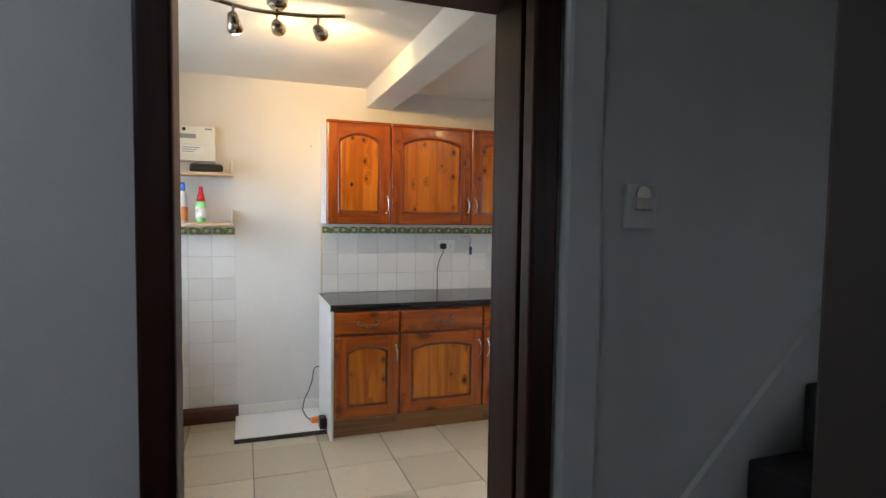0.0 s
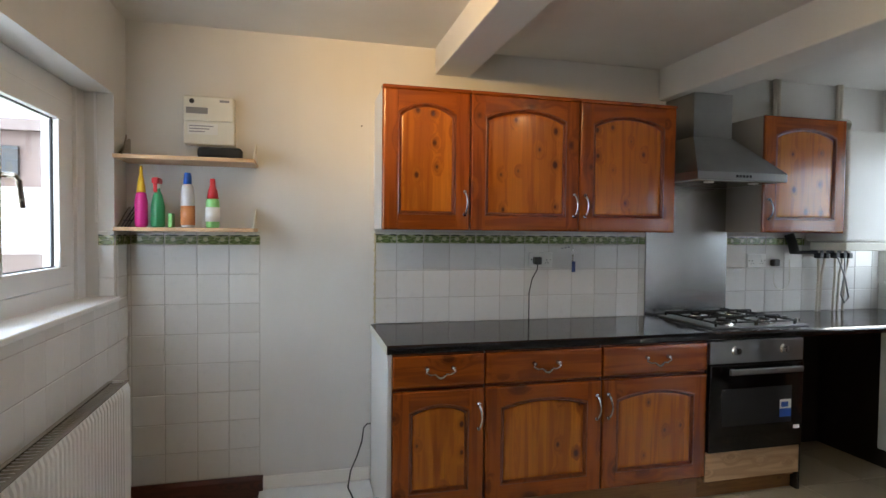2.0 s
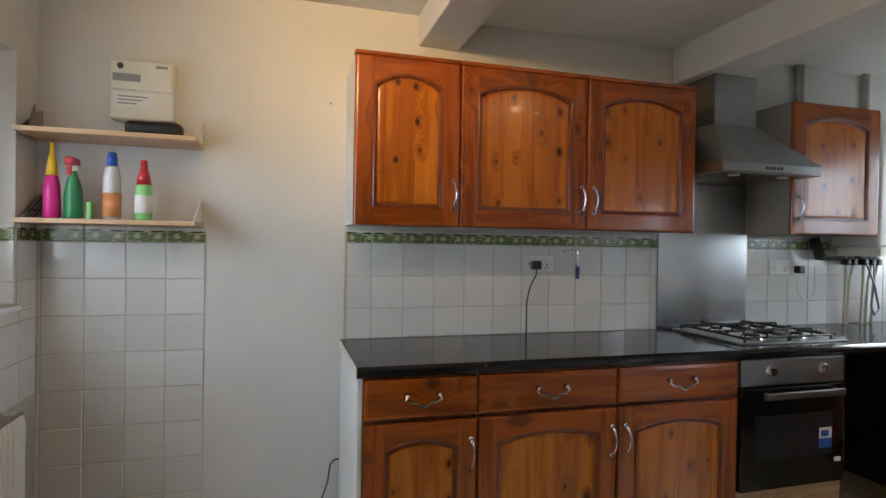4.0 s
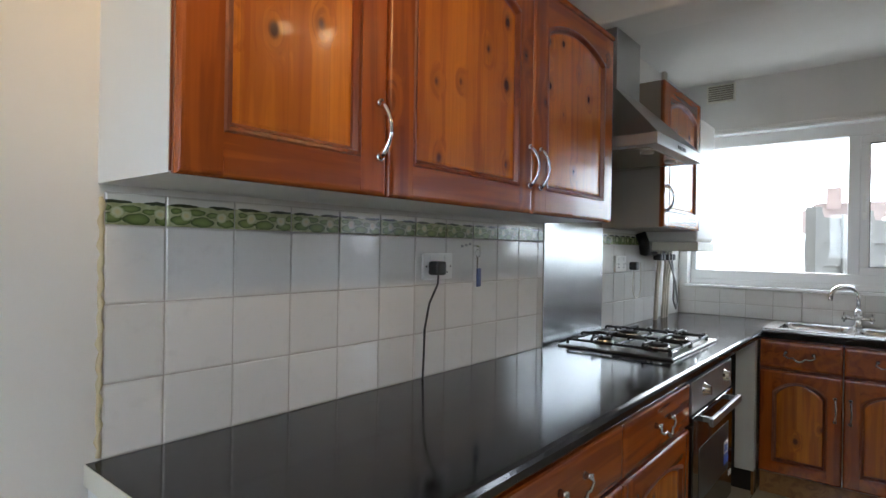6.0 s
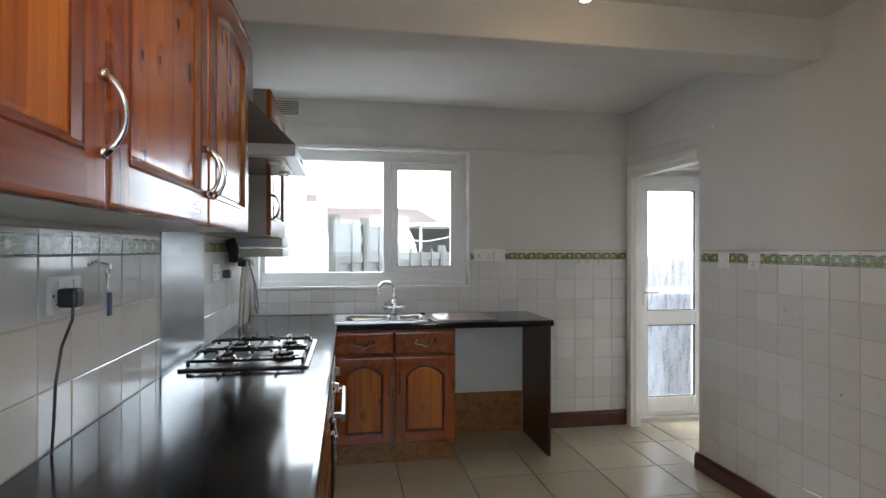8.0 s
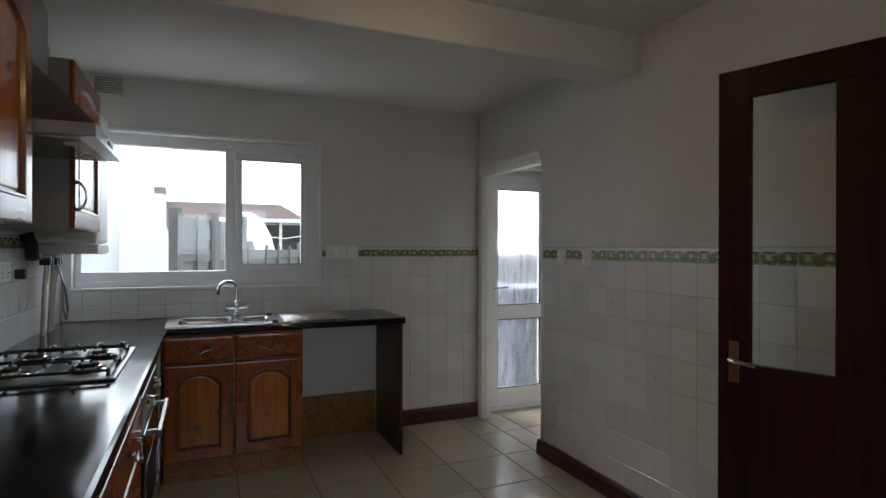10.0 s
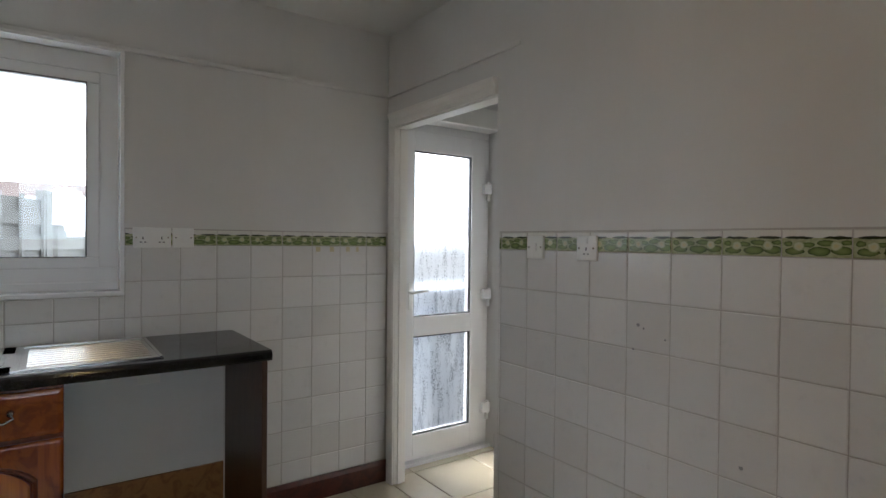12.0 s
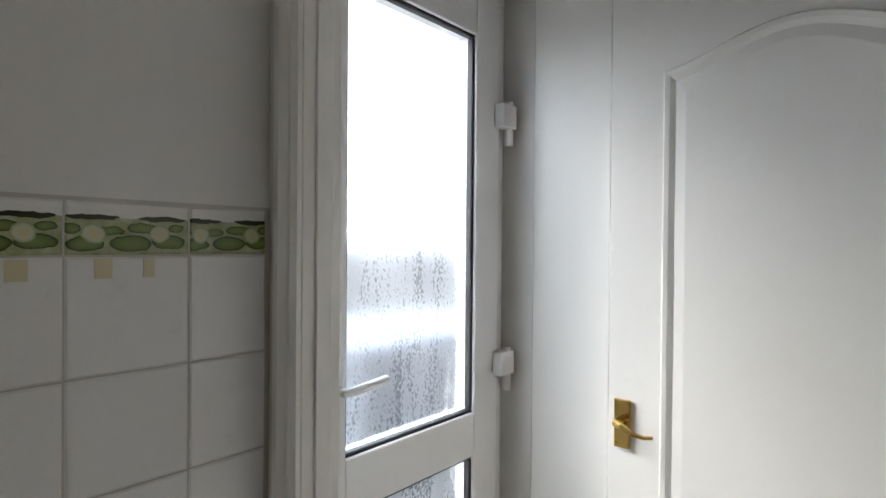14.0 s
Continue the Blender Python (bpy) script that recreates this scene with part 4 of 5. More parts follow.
def bowl(x0, x1, y0, y1, depth, bm):
    def ring(i, z, r):
        pts = []
        for cx, cy, a0 in ((x1 - i - r, y1 - i - r, 0), (x0 + i + r, y1 - i - r, 90), (x0 + i + r, y0 + i + r, 180), (x1 - i - r, y0 + i + r, 270)):
            for k in range(5):
                a = radians(a0 + 22.5 * k)
                pts.append(bm.verts.new((cx + r * math.cos(a), cy + r * math.sin(a), z)))
        return pts
    rs = [ring(-0.008, WT + 0.007, 0.06), ring(0, WT + 0.005, 0.055), ring(0.006, WT - 0.02, 0.05), ring(0.02, WT - depth + 0.02, 0.05), ring(0.04, WT - depth, 0.04)]
    n = len(rs[0])
    for r0, r1 in zip(rs, rs[1:]):
        for k in range(n):
            bm.faces.new((r0[k], r0[(k + 1) % n], r1[(k + 1) % n], r1[k]))
    bm.faces.new(rs[-1])
b = bmesh.new()
bowl(sx0 + 0.05, sx1 - 0.085, 3.665, 3.985, 0.16, b)
part("bowl", b, M_SINK, sn, smooth=True)
b = bmesh.new()
bowl(sx0 + 0.07, sx1 - 0.13, 3.45, 3.625, 0.12, b)
part("half_bowl", b, M_SINK, sn, smooth=True)
b = bmesh.new()
zt = WT + 0.006
for xa, xb, ya, yb in ((sx0, sx0 + 0.055, 3.42, sy1), (sx1 - 0.09, sx1, 3.42, sy1), (sx0 + 0.055, sx1 - 0.09, 3.98, sy1), (sx0 + 0.055, sx1 - 0.09, 3.62, 3.67), (sx0 + 0.055, sx0 + 0.075, 3.42, 3.62), (sx1 - 0.135, sx1 - 0.09, 3.42, 3.62), (sx0, sx1, 3.40, 3.455)):
    box(xa, ya, WT + 0.0005, xb, yb, zt, 0, b)
part("rim", b, M_SINK, sn)
b = box(sx0, sy0, WT + 0.0005, sx1, 3.40, WT + 0.004)
for k in range(9):
    x = sx0 + 0.06 + k * 0.04
    part("rib", tube([(x, sy0 + 0.03, WT + 0.004), (x, 3.38, WT + 0.004)], 0.004, 8), M_SINK, sn)
for a in ((sx0, sy0, sx1, sy0 + 0.012), (sx0, sy0, sx0 + 0.012, 3.40), (sx1 - 0.012, sy0, sx1, 3.40)):
    box(a[0], a[1], WT + 0.001, a[2], a[3], zt, 0.001, b)
part("drainer", b, M_SINK, sn, "ribbed steel drainer")
for y, x in ((3.825, 3.92), (3.54, 3.90)):
    part("waste", lathe([(0.035, 0), (0.033, 0.003), (0.02, 0.001)], (x, y, WT - (0.159 if y > 3.7 else 0.119)), 18), M_CHROME, sn)

tp = empty("mixer_tap", "chrome swan-neck mixer tap with two cross handles", "tap")
tx, ty = sx1 - 0.05, 3.64
part("base", lathe([(0.028, 0), (0.028, 0.01), (0.02, 0.018), (0.019, 0.05), (0.024, 0.055), (0.022, 0.085), (0.014, 0.1)], (tx, ty, zt), 20), M_CHROME, tp, smooth=True)
pts = [(tx, ty, zt + 0.08), (tx, ty, zt + 0.17)] + [(tx - 0.065 + 0.065 * math.cos(radians(a)), ty + 0.06 - 0.06 * math.cos(radians(a)), zt + 0.17 + 0.06 * math.sin(radians(a))) for a in range(20, 161, 20)] + [(tx - 0.13, ty + 0.12, zt + 0.15)]
part("spout", tube(pts, 0.0115, 14), M_CHROME, tp, smooth=True)
for s in (-1, 1):
    b = tube([(tx, ty, zt + 0.045), (tx, ty + s * 0.055, zt + 0.05)], 0.010, 10)
    tube([(tx, ty + s * 0.05, zt + 0.05), (tx, ty + s * 0.075, zt + 0.053)], [0.017, 0.014], 14, b)
    tube([(tx, ty + s * 0.064, zt + 0.025), (tx, ty + s * 0.064, zt + 0.08)], 0.006, 8, b)
    tube([(tx - 0.028, ty + s * 0.064, zt + 0.052), (tx + 0.028, ty + s * 0.064, zt + 0.052)], 0.006, 8, b)
    part("tap_handle", b, M_CHROME, tp)
bt = empty("plug_stopper", "small white plastic brush standing in the sink", "brush")
part("body", lathe([(0.018, 0), (0.02, 0.02), (0.008, 0.06), (0.006, 0.1), (0.012, 0.115), (0.006, 0.125)], (3.86, 3.72, WT - 0.159), 14), M_WHITEPLASTIC, bt, smooth=True)

# ---------------- hob ----------------
hb = empty("gas_hob", "stainless steel four burner gas hob with black pan stands", "hob")
hx0, hx1, hy0, hy1 = 2.435, 3.085, 4.12, 4.605
part("plate", box(hx0, hy0, WT + 0.0005, hx1, hy1, WT + 0.010, 0.004), M_STEEL, hb)
for cx, cy, r in ((2.60, 4.23, 0.045), (2.60, 4.46, 0.035), (2.88, 4.23, 0.035), (2.88, 4.46, 0.05)):
    z = WT + 0.010
    bn = part("burner", lathe([(r + 0.025, 0), (r + 0.02, 0.004), (r + 0.004, 0.005), (r, 0.016), (r - 0.004, 0.018)], (cx, cy, z), 22), M_CHROME, hb, "round metal burner")
    part("cap", lathe([(r - 0.006, 0.018), (r - 0.004, 0.024), (r - 0.01, 0.028)], (cx, cy, z), 22), M_IRON, bn, "black enamel burner cap")
for x0, x1 in ((2.475, 2.737), (2.747, 3.005)):
    zl, zh = WT + 0.030, WT + 0.046
    b = bmesh.new()
    r = 0.0058
    cxm = (x0 + x1) / 2
    for y in (4.145, 4.36, 4.575):
        tube([(x0, y, zl), (x1, y, zl)], r, 6, b)
    for x in (x0, x1):
        tube([(x, 4.145, zl), (x, 4.575, zl)], r, 6, b)
    # raised fingers that carry the pans
    for cy in (4.25, 4.465):
        for dx, dy in ((1, 0), (-1, 0), (0, 1), (0, -1)):
            ex, ey = cxm + dx * (x1 - x0) / 2, cy + dy * 0.108
            qx, qy = cxm + dx * 0.032, cy + dy * 0.032
            tube([(ex, ey, zl), (ex, ey, zh - 0.004), (ex - dx * 0.006, ey - dy * 0.006, zh), (qx + dx * 0.005, qy + dy * 0.005, zh), (qx, qy, zh - 0.004), (qx, qy, zh - 0.012)], r, 6, b)
    for x in (x0, x1):
        for y in (4.145, 4.575):
            tube([(x, y, zl), (x, y, WT + 0.0095)], 0.007, 6, b)
    part("pan_stand", b, M_IRON, hb, "black iron pan stand")
for k in range(4):
    x = 3.05
    y = 4.17 + 0.085 * k
    kb = lathe([(0.018, 0), (0.018, 0.006), (0.014, 0.008), (0.013, 0.028), (0.010, 0.03)], (x, y, WT + 0.010), 16)
    part("knob", kb, M_CHROME, hb, "small metal hob knob")

# steel splashback behind the hob
tagged(link("steel_splashback", box(2.365, YN - 0.010, WT + 0.001, 2.966, YN, 1.73, 0.001), M_SPLASH), "smeared stainless steel splashback panel behind the hob", "splashback")

# ---------------- wall units ----------------
UY = 4.352
UZ0, UZ1 = 1.42, 2.128
for xa, xb, hinge in ((0.662, 1.12, "l"), (1.12, 1.738, "l"), (1.738, 2.342, "r")):
    c = empty("wall_cabinet", "glossy orange pine wall cabinet with arched door", "cabinet", "wall cabinets over the worktop")
    # Thin dark sheet that puts shade into the gaps round the door.
    part("face_frame", box(xa + 0.002, UY + 0.0005, UZ0 + 0.008, xb - 0.002, UY + 0.004, UZ1 - 0.006), M_PINE_DARK, c, "dark sheet for the shade in the gap round the door")
    part("body", box(xa + 0.001, UY + 0.004, UZ0 + 0.006, xb - 0.001, YN, UZ1 - 0.004), M_MELAMINE, c, "white melamine carcass")
    pine_door("n", xa, UY, UZ0, xb - xa, UZ1 - UZ0, c, hinge, rise=0.05, handle_z=0.2)
    part("cornice", box(xa, UY - 0.026, UZ1 - 0.004, xb, UY + 0.03, UZ1 + 0.014, 0.006), M_PINE_H, c, "pine cornice strip")
c = empty("wall_cabinet", "orange pine wall cabinet with grey sides beside the boiler", "cabinet", "wall cabinet by the hood")
part("body", box(2.952, UY, 1.43, 3.565, YN, 2.13), M_CABSIDE, c, "grey-brown cabinet side")
pine_door("n", 2.95, UY, 1.428, 0.617, 0.705, c, "r", rise=0.05, handle_z=0.2)

# cooker hood
hd = empty("cooker_hood", "stainless steel chimney cooker hood over the hob", "cooker hood")
hx0, hx1, hyf = 2.352, 2.948, 4.165
zb = 1.715
b = bmesh.new()
r0 = [b.verts.new(p) for p in ((hx0, hyf, zb + 0.045), (hx1, hyf, zb + 0.045), (hx1, YN, zb + 0.045), (hx0, YN, zb + 0.045))]
r1 = [b.verts.new(p) for p in ((2.49, 4.38, zb + 0.27), (2.76, 4.38, zb + 0.27), (2.76, YN, zb + 0.27), (2.49, YN, zb + 0.27))]
for k in range(4):
    b.faces.new((r0[k], r0[(k + 1) % 4], r1[(k + 1) % 4], r1[k]))
b.faces.new(r1)
b.faces.new(r0[::-1])
part("canopy", b, M_STEEL, hd)
part("rim", box(hx0, hyf, zb, hx1, YN, zb + 0.046, 0.003), M_STEEL, hd)
part("filter", box(hx0 + 0.05, hyf + 0.05, zb - 0.004, hx1 - 0.05, YN - 0.05, zb + 0.002), M_NICKEL, hd, "metal grease filter")
part("chimney", box(2.492, 4.382, zb + 0.269, 2.758, YN, 2.244, 0.003), M_STEEL, hd)
b = bmesh.new()
for k in range(5):
    box(2.60 + 0.022 * k, hyf - 0.003, zb + 0.016, 2.614 + 0.022 * k, hyf + 0.002, zb + 0.03, 0, b)
part("buttons", b, M_BLACKPLASTIC, hd, "row of dark push buttons")
for x in (2.5, 2.8):
    part("lamp_cover", lathe([(0.025, -0.006), (0.028, 0)], (x, hyf + 0.09, zb - 0.003), 16), M_WHITEPLASTIC, hd)

# boiler with its pipes
bo = empty("boiler", "white wall-hung boiler with pipes below", "boiler")
bx0, bx1, byf = 3.60, 3.96, 4.35
part("casing", box(bx0, byf, 1.375, bx1, YN, 2.085, 0.02, segments=3), M_WHITEPLASTIC, bo)
part("control_flap", box(bx0 + 0.004, byf - 0.004, 1.32, bx1 - 0.004, YN - 0.04, 1.372, 0.006), M_CREAMPLASTIC, bo, "cream control flap")
part("flue_elbow", lathe([(0.06, 0), (0.06, 0.05), (0.065, 0.05), (0.065, 0.07), (0.05, 0.085)], (3.70, 4.5, 2.085), 20), M_CREAMPLASTIC, bo, "cream flue collar", smooth=True)
for x in (3.66, 3.71, 3.80, 3.86, 3.91):
    kink = 0.015 * math.sin(x * 40)
    part("pipe", tube([(x, YN - 0.06, 1.33), (x, YN - 0.06, 1.24), (x + kink, YN - 0.05, 1.15), (x + kink, YN - 0.04, WT)], 0.0085, 10), M_COPPER, bo, "painted pipe")
    part("valve", box(x - 0.016, YN - 0.085, 1.262, x + 0.016, YN - 0.035, 1.30, 0.006), M_BLACKPLASTIC, bo, "black valve")
part("manifold", tube([(3.46, YN - 0.05, 1.30), (3.93, YN - 0.05, 1.305)], 0.012, 10), M_IRON, bo, "dark pipe under the boiler")
part("filling_loop", tube([(3.80, YN - 0.08, 1.27), (3.83, YN - 0.11, 1.14), (3.855, YN - 0.12, 1.0), (3.82, YN - 0.12, 0.965), (3.80, YN - 0.11, 1.02), (3.84, YN - 0.1, 1.15), (3.86, YN - 0.08, 1.27)], 0.006, 8), M_STEEL, bo, "flexible steel loop")
for x in (3.30, 3.33, 3.82, 3.85):
    tagged(link("ceiling_pipe", tube([(x, YN - 0.025, 2.0), (x, YN - 0.025, 2.44)], 0.013, 10), M_COPPER, True), "painted vertical pipe on the wall", "pipe", "pipes above the boiler")
b = tube([(3.44, YN - 0.03, 1.42), (3.45, YN - 0.05, 1.36), (3.47, YN - 0.05, 1.30)], 0.03, 10)
tagged(link("gas_meter_valve", b, M_IRON, True), "black gas valve fitting on the tiled wall", "valve")


# ---------------- sockets, plugs, cables ----------------
def socket(name, label, wall, u, z, w=0.146, switched=True, plugs=1):
    s = empty(name, label, "socket")
    if wall == "n":
        f = lambda u0, z0, u1, z1, d0, d1, bv=0.0: box(u + u0, YN - 0.0052 - d1, z + z0, u + u1, YN - 0.0052 - d0, z + z1, bv)
    elif wall == "e":
        f = lambda u0, z0, u1, z1, d0, d1, bv=0.0: box(XE - 0.0052 - d1, u + u0, z + z0, XE - 0.0052 - d0, u + u1, z + z1, bv)
    else:
        f = lambda u0, z0, u1, z1, d0, d1, bv=0.0: box(u + u0, YS + 0.0048 + d0, z + z0, u + u1, YS + 0.0048 + d1, z + z1, bv)
    part("plate", f(-w / 2, -0.043, w / 2, 0.043, 0, 0.011, 0.003), M_WHITEPLASTIC, s)
    outlets = (-0.036, 0.036) if w > 0.1 else (0.0,)
    if switched:
        for o in outlets:
            for a in ((-0.012, -0.022, -0.004, -0.018), (0.004, -0.022, 0.012, -0.018), (-0.0025, -0.008, 0.0025, 0.003)):
                part("pin_hole", f(o + a[0], a[1], o + a[2], a[3], 0.0105, 0.0116), M_BLACKPLASTIC, s)
            part("rocker", f(o - 0.007, 0.016, o + 0.007, 0.034, 0.0105, 0.014, 0.001), M_WHITEPLASTIC, s)
    else:
        part("rocker", f(-0.01, -0.014, 0.01, 0.014, 0.0105, 0.0145, 0.001), M_WHITEPLASTIC, s)
    for o in (-w / 2 + 0.012, w / 2 - 0.012):
        part("screw", f(o - 0.003, -0.003, o + 0.003, 0.003, 0.0105, 0.0117), M_NICKEL, s)
    return s


socket("double_socket", "white double socket on the tiled splashback", "n", 1.655, 1.255)
socket("double_socket", "white double socket beside the steel splashback", "n", 3.20, 1.245)
socket("double_socket", "white double socket set into the tile border", "e", 2.96, 1.325)
socket("double_socket", "white cooker switch set into the tile border", "e", 2.838, 1.325, 0.086, False)
socket("single_socket", "white single socket set into the tile border", "s", 2.858, 1.303, 0.086)
socket("fused_switch", "white switch plate set into the tile border", "s", 3.105, 1.303, 0.086, False)

pl = empty("plug", "black mains plug with cable down to the worktop", "plug")
part("body", box(1.597, YN - 0.062, 1.228, 1.642, YN - 0.02, 1.272, 0.007), M_BLACKPLASTIC, pl)
pts = [(1.62, YN - 0.045, 1.23), (1.618, YN - 0.045, 1.2), (1.59, YN - 0.035, 1.14), (1.575, YN - 0.03, 1.06), (1.578, YN - 0.025, 0.97), (1.58, YN - 0.02, 0.9)]
part("cable", tube(pts, 0.0035, 8), M_BLACKPLASTIC, pl)
pl = empty("plug", "black mains plug with thin looped cable near the boiler", "plug")
part("body", box(3.30, YN - 0.062, 1.21, 3.345, YN - 0.02, 1.255, 0.007), M_BLACKPLASTIC, pl)
pts = [(3.32, YN - 0.04, 1.21)] + [(3.385 - 0.065 * math.cos(radians(a)), YN - 0.035, 1.12 - 0.07 * math.sin(radians(a))) for a in range(0, 181, 20)] + [(3.45, YN - 0.03, 1.25)]
part("cable", tube(pts, 0.0025, 8), M_CREAMPLASTIC, pl)

ky = empty("key_ring", "keys with a dark blue tag hanging on a hook", "keys")
part("hook", tube([(1.860, YN - 0.0052, 1.325), (1.860, YN - 0.03, 1.32), (1.860, YN - 0.03, 1.31)], 0.004, 8), M_CHROME, ky)
part("ring", tube([(1.860 + 0.014 * math.sin(radians(a)), YN - 0.026, 1.298 + 0.014 * math.cos(radians(a))) for a in range(0, 361, 30)], 0.0018, 6), M_CHROME, ky)
part("key", box(1.852, YN - 0.028, 1.235, 1.860, YN - 0.025, 1.285, 0.001), M_NICKEL, ky)
part("tag", box(1.848, YN - 0.034, 1.18, 1.871, YN - 0.027, 1.245, 0.003), M_NAVY, ky, "dark blue plastic tag")
b = bmesh.new()
for k, w in enumerate((0.03, 0.022, 0.034)):
    box(1.790 + 0.022 * k, YN - 0.0058, 1.318 + 0.004 * k, 1.790 + 0.022 * k + 0.012, YN - 0.004, 1.326 + 0.004 * k, 0, b)
tagged(link("wall_scribble", b, M_INK), "small grey pencil marks on a tile", "writing")

# orange connector and cable by the end panel
ex = empty("extension_plug", "orange cable connector with black lead on the floor board", "plug")
part("body", box(0.555, 4.30, 0.036, 0.625, 4.345, 0.075, 0.012), M_ORANGE, ex)
part("cable", tube([(0.56, 4.32, 0.055), (0.53, 4.36, 0.07), (0.51, 4.42, 0.10), (0.53, 4.50, 0.15), (0.57, 4.58, 0.19), (0.60, 4.61, 0.26), (0.61, 4.62, 0.33), (0.63, 4.625, 0.35), (0.65, 4.626, 0.35)], 0.004, 8), M_BLACKPLASTIC, ex)
ex2 = empty("junction_box", "black cable box at the foot of the end panel", "box")
part("body", box(0.60, 4.18, 0.034, 0.648, 4.26, 0.11, 0.006), M_BLACKPLASTIC, ex2)

fb = empty("floor_board", "pale grey raised board on the floor of the recess", "board")
part("board", box(0.062, 4.19, -0.002, 0.646, YN - 0.001, 0.034, 0.003), M_MELAMINE, fb)
part("edge", box(0.058, 4.186, -0.002, 0.648, 4.1895, 0.028), M_GASKET, fb, "dark front edge")

# ---------------- shelves and what stands on them ----------------
def shelf(z, label):
    s = empty("wall_shelf", label, "shelf", "two wall shelves")
    part("board", box(-0.555, 4.40, z - 0.009, 0.056, YN, z + 0.009, 0.002), M_PALEPINE, s)
    part("bracket", prism([(4.43, z + 0.009), (YN, z + 0.009), (YN, z + 0.11), (YN - 0.02, z + 0.11), (4.45, z + 0.016)], "x", 0.044, 0.05), M_CREAMPLASTIC, s, "angled end plate")
    part("bracket", prism([(4.43, z + 0.009), (YN, z + 0.009), (YN, z + 0.11), (YN - 0.02, z + 0.11), (4.45, z + 0.016)], "x", -0.55, -0.544), M_NICKEL, s, "grey metal end plate")
    return s
shelf(1.745, "pale wooden wall shelf under the consumer unit")
shelf(1.412, "pale wooden wall shelf with cleaning bottles")

cu = empty("consumer_unit", "cream plastic consumer unit with labels on the wall", "fuse box")
part("casing", box(-0.29, YN - 0.075, 1.835, -0.052, YN - 0.0, 2.075, 0.008), M_CREAMPLASTIC, cu)
part("cover", box(-0.285, YN - 0.088, 1.95, -0.057, YN - 0.074, 2.07, 0.004), M_CREAMPLASTIC, cu)
part("label_plate", box(-0.275, YN - 0.0905, 1.985, -0.175, YN - 0.0878, 2.015), M_INK, cu, "grey label strip")
part("paper_label", box(-0.27, YN - 0.0775, 1.885, -0.13, YN - 0.0748, 1.94), M_PAPER, cu, "white paper label")
b = bmesh.new()
for k in range(3):
    box(-0.262, YN - 0.0785, 1.924 - 0.014 * k, -0.15 - 0.02 * k, YN - 0.0773, 1.929 - 0.014 * k, 0, b)
part("print_lines", b, M_INK, cu)
part("indicator", lathe([(0.012, 0), (0.012, 0.004)], (0, 0, 0), 14), M_BLACKPLASTIC, cu).matrix_local = pose(-0.248, YN - 0.0875, 2.045, 90)
part("badge", box(-0.12, YN - 0.0895, 2.045, -0.075, YN - 0.0878, 2.056), M_INK, cu)
pc = empty("black_case", "black rounded glasses case lying on the shelf", "case")
part("body", box(-0.21, 4.46, 1.754, -0.005, 4.535, 1.812, 0.018, segments=3), M_BLACKPLASTIC, pc)
pf = empty("pen_frame", "small dark metal stand on the shelf end", "stand")
part("stand", prism([(4.47, 1.754), (4.56, 1.754), (4.53, 1.86)], "x", -0.535, -0.53), M_NICKEL, pf)
part("strut", tube([(-0.53, 4.5, 1.757), (-0.49, 4.52, 1.757)], 0.004, 8), M_NICKEL, pf)


def bottle(name, label, x, y, profile, body_mat, cap, cap_mat, wide=None, trigger=None):
    o = empty(name, label, "bottle", "cleaning bottles on the lower shelf")
    z = 1.4215
    profile = [(r * 0.84, zz) for r, zz in profile]
    cap = [(r * 0.84, zz) for r, zz in cap]
    part("body", lathe(profile, (x, y, z), 18), body_mat, o, smooth=True)
    part("cap", lathe(cap, (x, y, z), 16), cap_mat, o, smooth=True)
    if wide:
        part("label", lathe([(r * 0.84 + 0.0012, zz) for r, zz in wide[0]], (x, y, z), 18), wide[1], o, "printed wrap label", smooth=True)
    if trigger:
        b = box(x - 0.016, y - 0.055, z + 0.205, x + 0.016, y + 0.03, z + 0.235, 0.008)
        box(x - 0.008, y - 0.052, z + 0.165, x + 0.008, y - 0.04, z + 0.206, 0.003, b)
        part("trigger", b, trigger, o, "spray trigger")
    return o


bottle("squeeze_bottle", "pink bottle with tall yellow and white nozzle", -0.462, 4.5, [(0.028, 0), (0.034, 0.01), (0.034, 0.12), (0.026, 0.16), (0.02, 0.165)], M_PINK, [(0.024, 0.165), (0.02, 0.20), (0.012, 0.24), (0.009, 0.245), (0.008, 0.285), (0.005, 0.29)], M_YELLOW)
bottle("spray_bottle", "green spray bottle with red trigger head", -0.39, 4.50, [(0.034, 0), (0.038, 0.01), (0.037, 0.10), (0.026, 0.15), (0.014, 0.175), (0.013, 0.19)], M_GREEN, [(0.016, 0.185), (0.016, 0.21), (0.01, 0.212)], M_WHITEPLASTIC, None, M_RED)
bottle("cleaner_bottle", "clear bottle half full of amber liquid, blue cap", -0.258, 4.50, [(0.034, 0), (0.038, 0.008), (0.038, 0.10), (0.037, 0.16), (0.03, 0.20), (0.02, 0.21)], M_CLEARPLASTIC, [(0.022, 0.21), (0.022, 0.24), (0.018, 0.262), (0.014, 0.265)], M_BLUE, ([(0.038, 0.012), (0.038, 0.105)], M_AMBER))
bottle("cleaner_bottle", "light green bottle with red shoulder and nozzle", -0.145, 4.50, [(0.034, 0), (0.038, 0.008), (0.038, 0.12), (0.034, 0.14), (0.02, 0.15)], M_LTGREEN, [(0.033, 0.142), (0.026, 0.18), (0.016, 0.205), (0.015, 0.235), (0.012, 0.24)], M_RED, ([(0.038, 0.03), (0.038, 0.10)], M_PAPER))
gs = empty("sponge", "small green sponge standing on the shelf", "sponge")
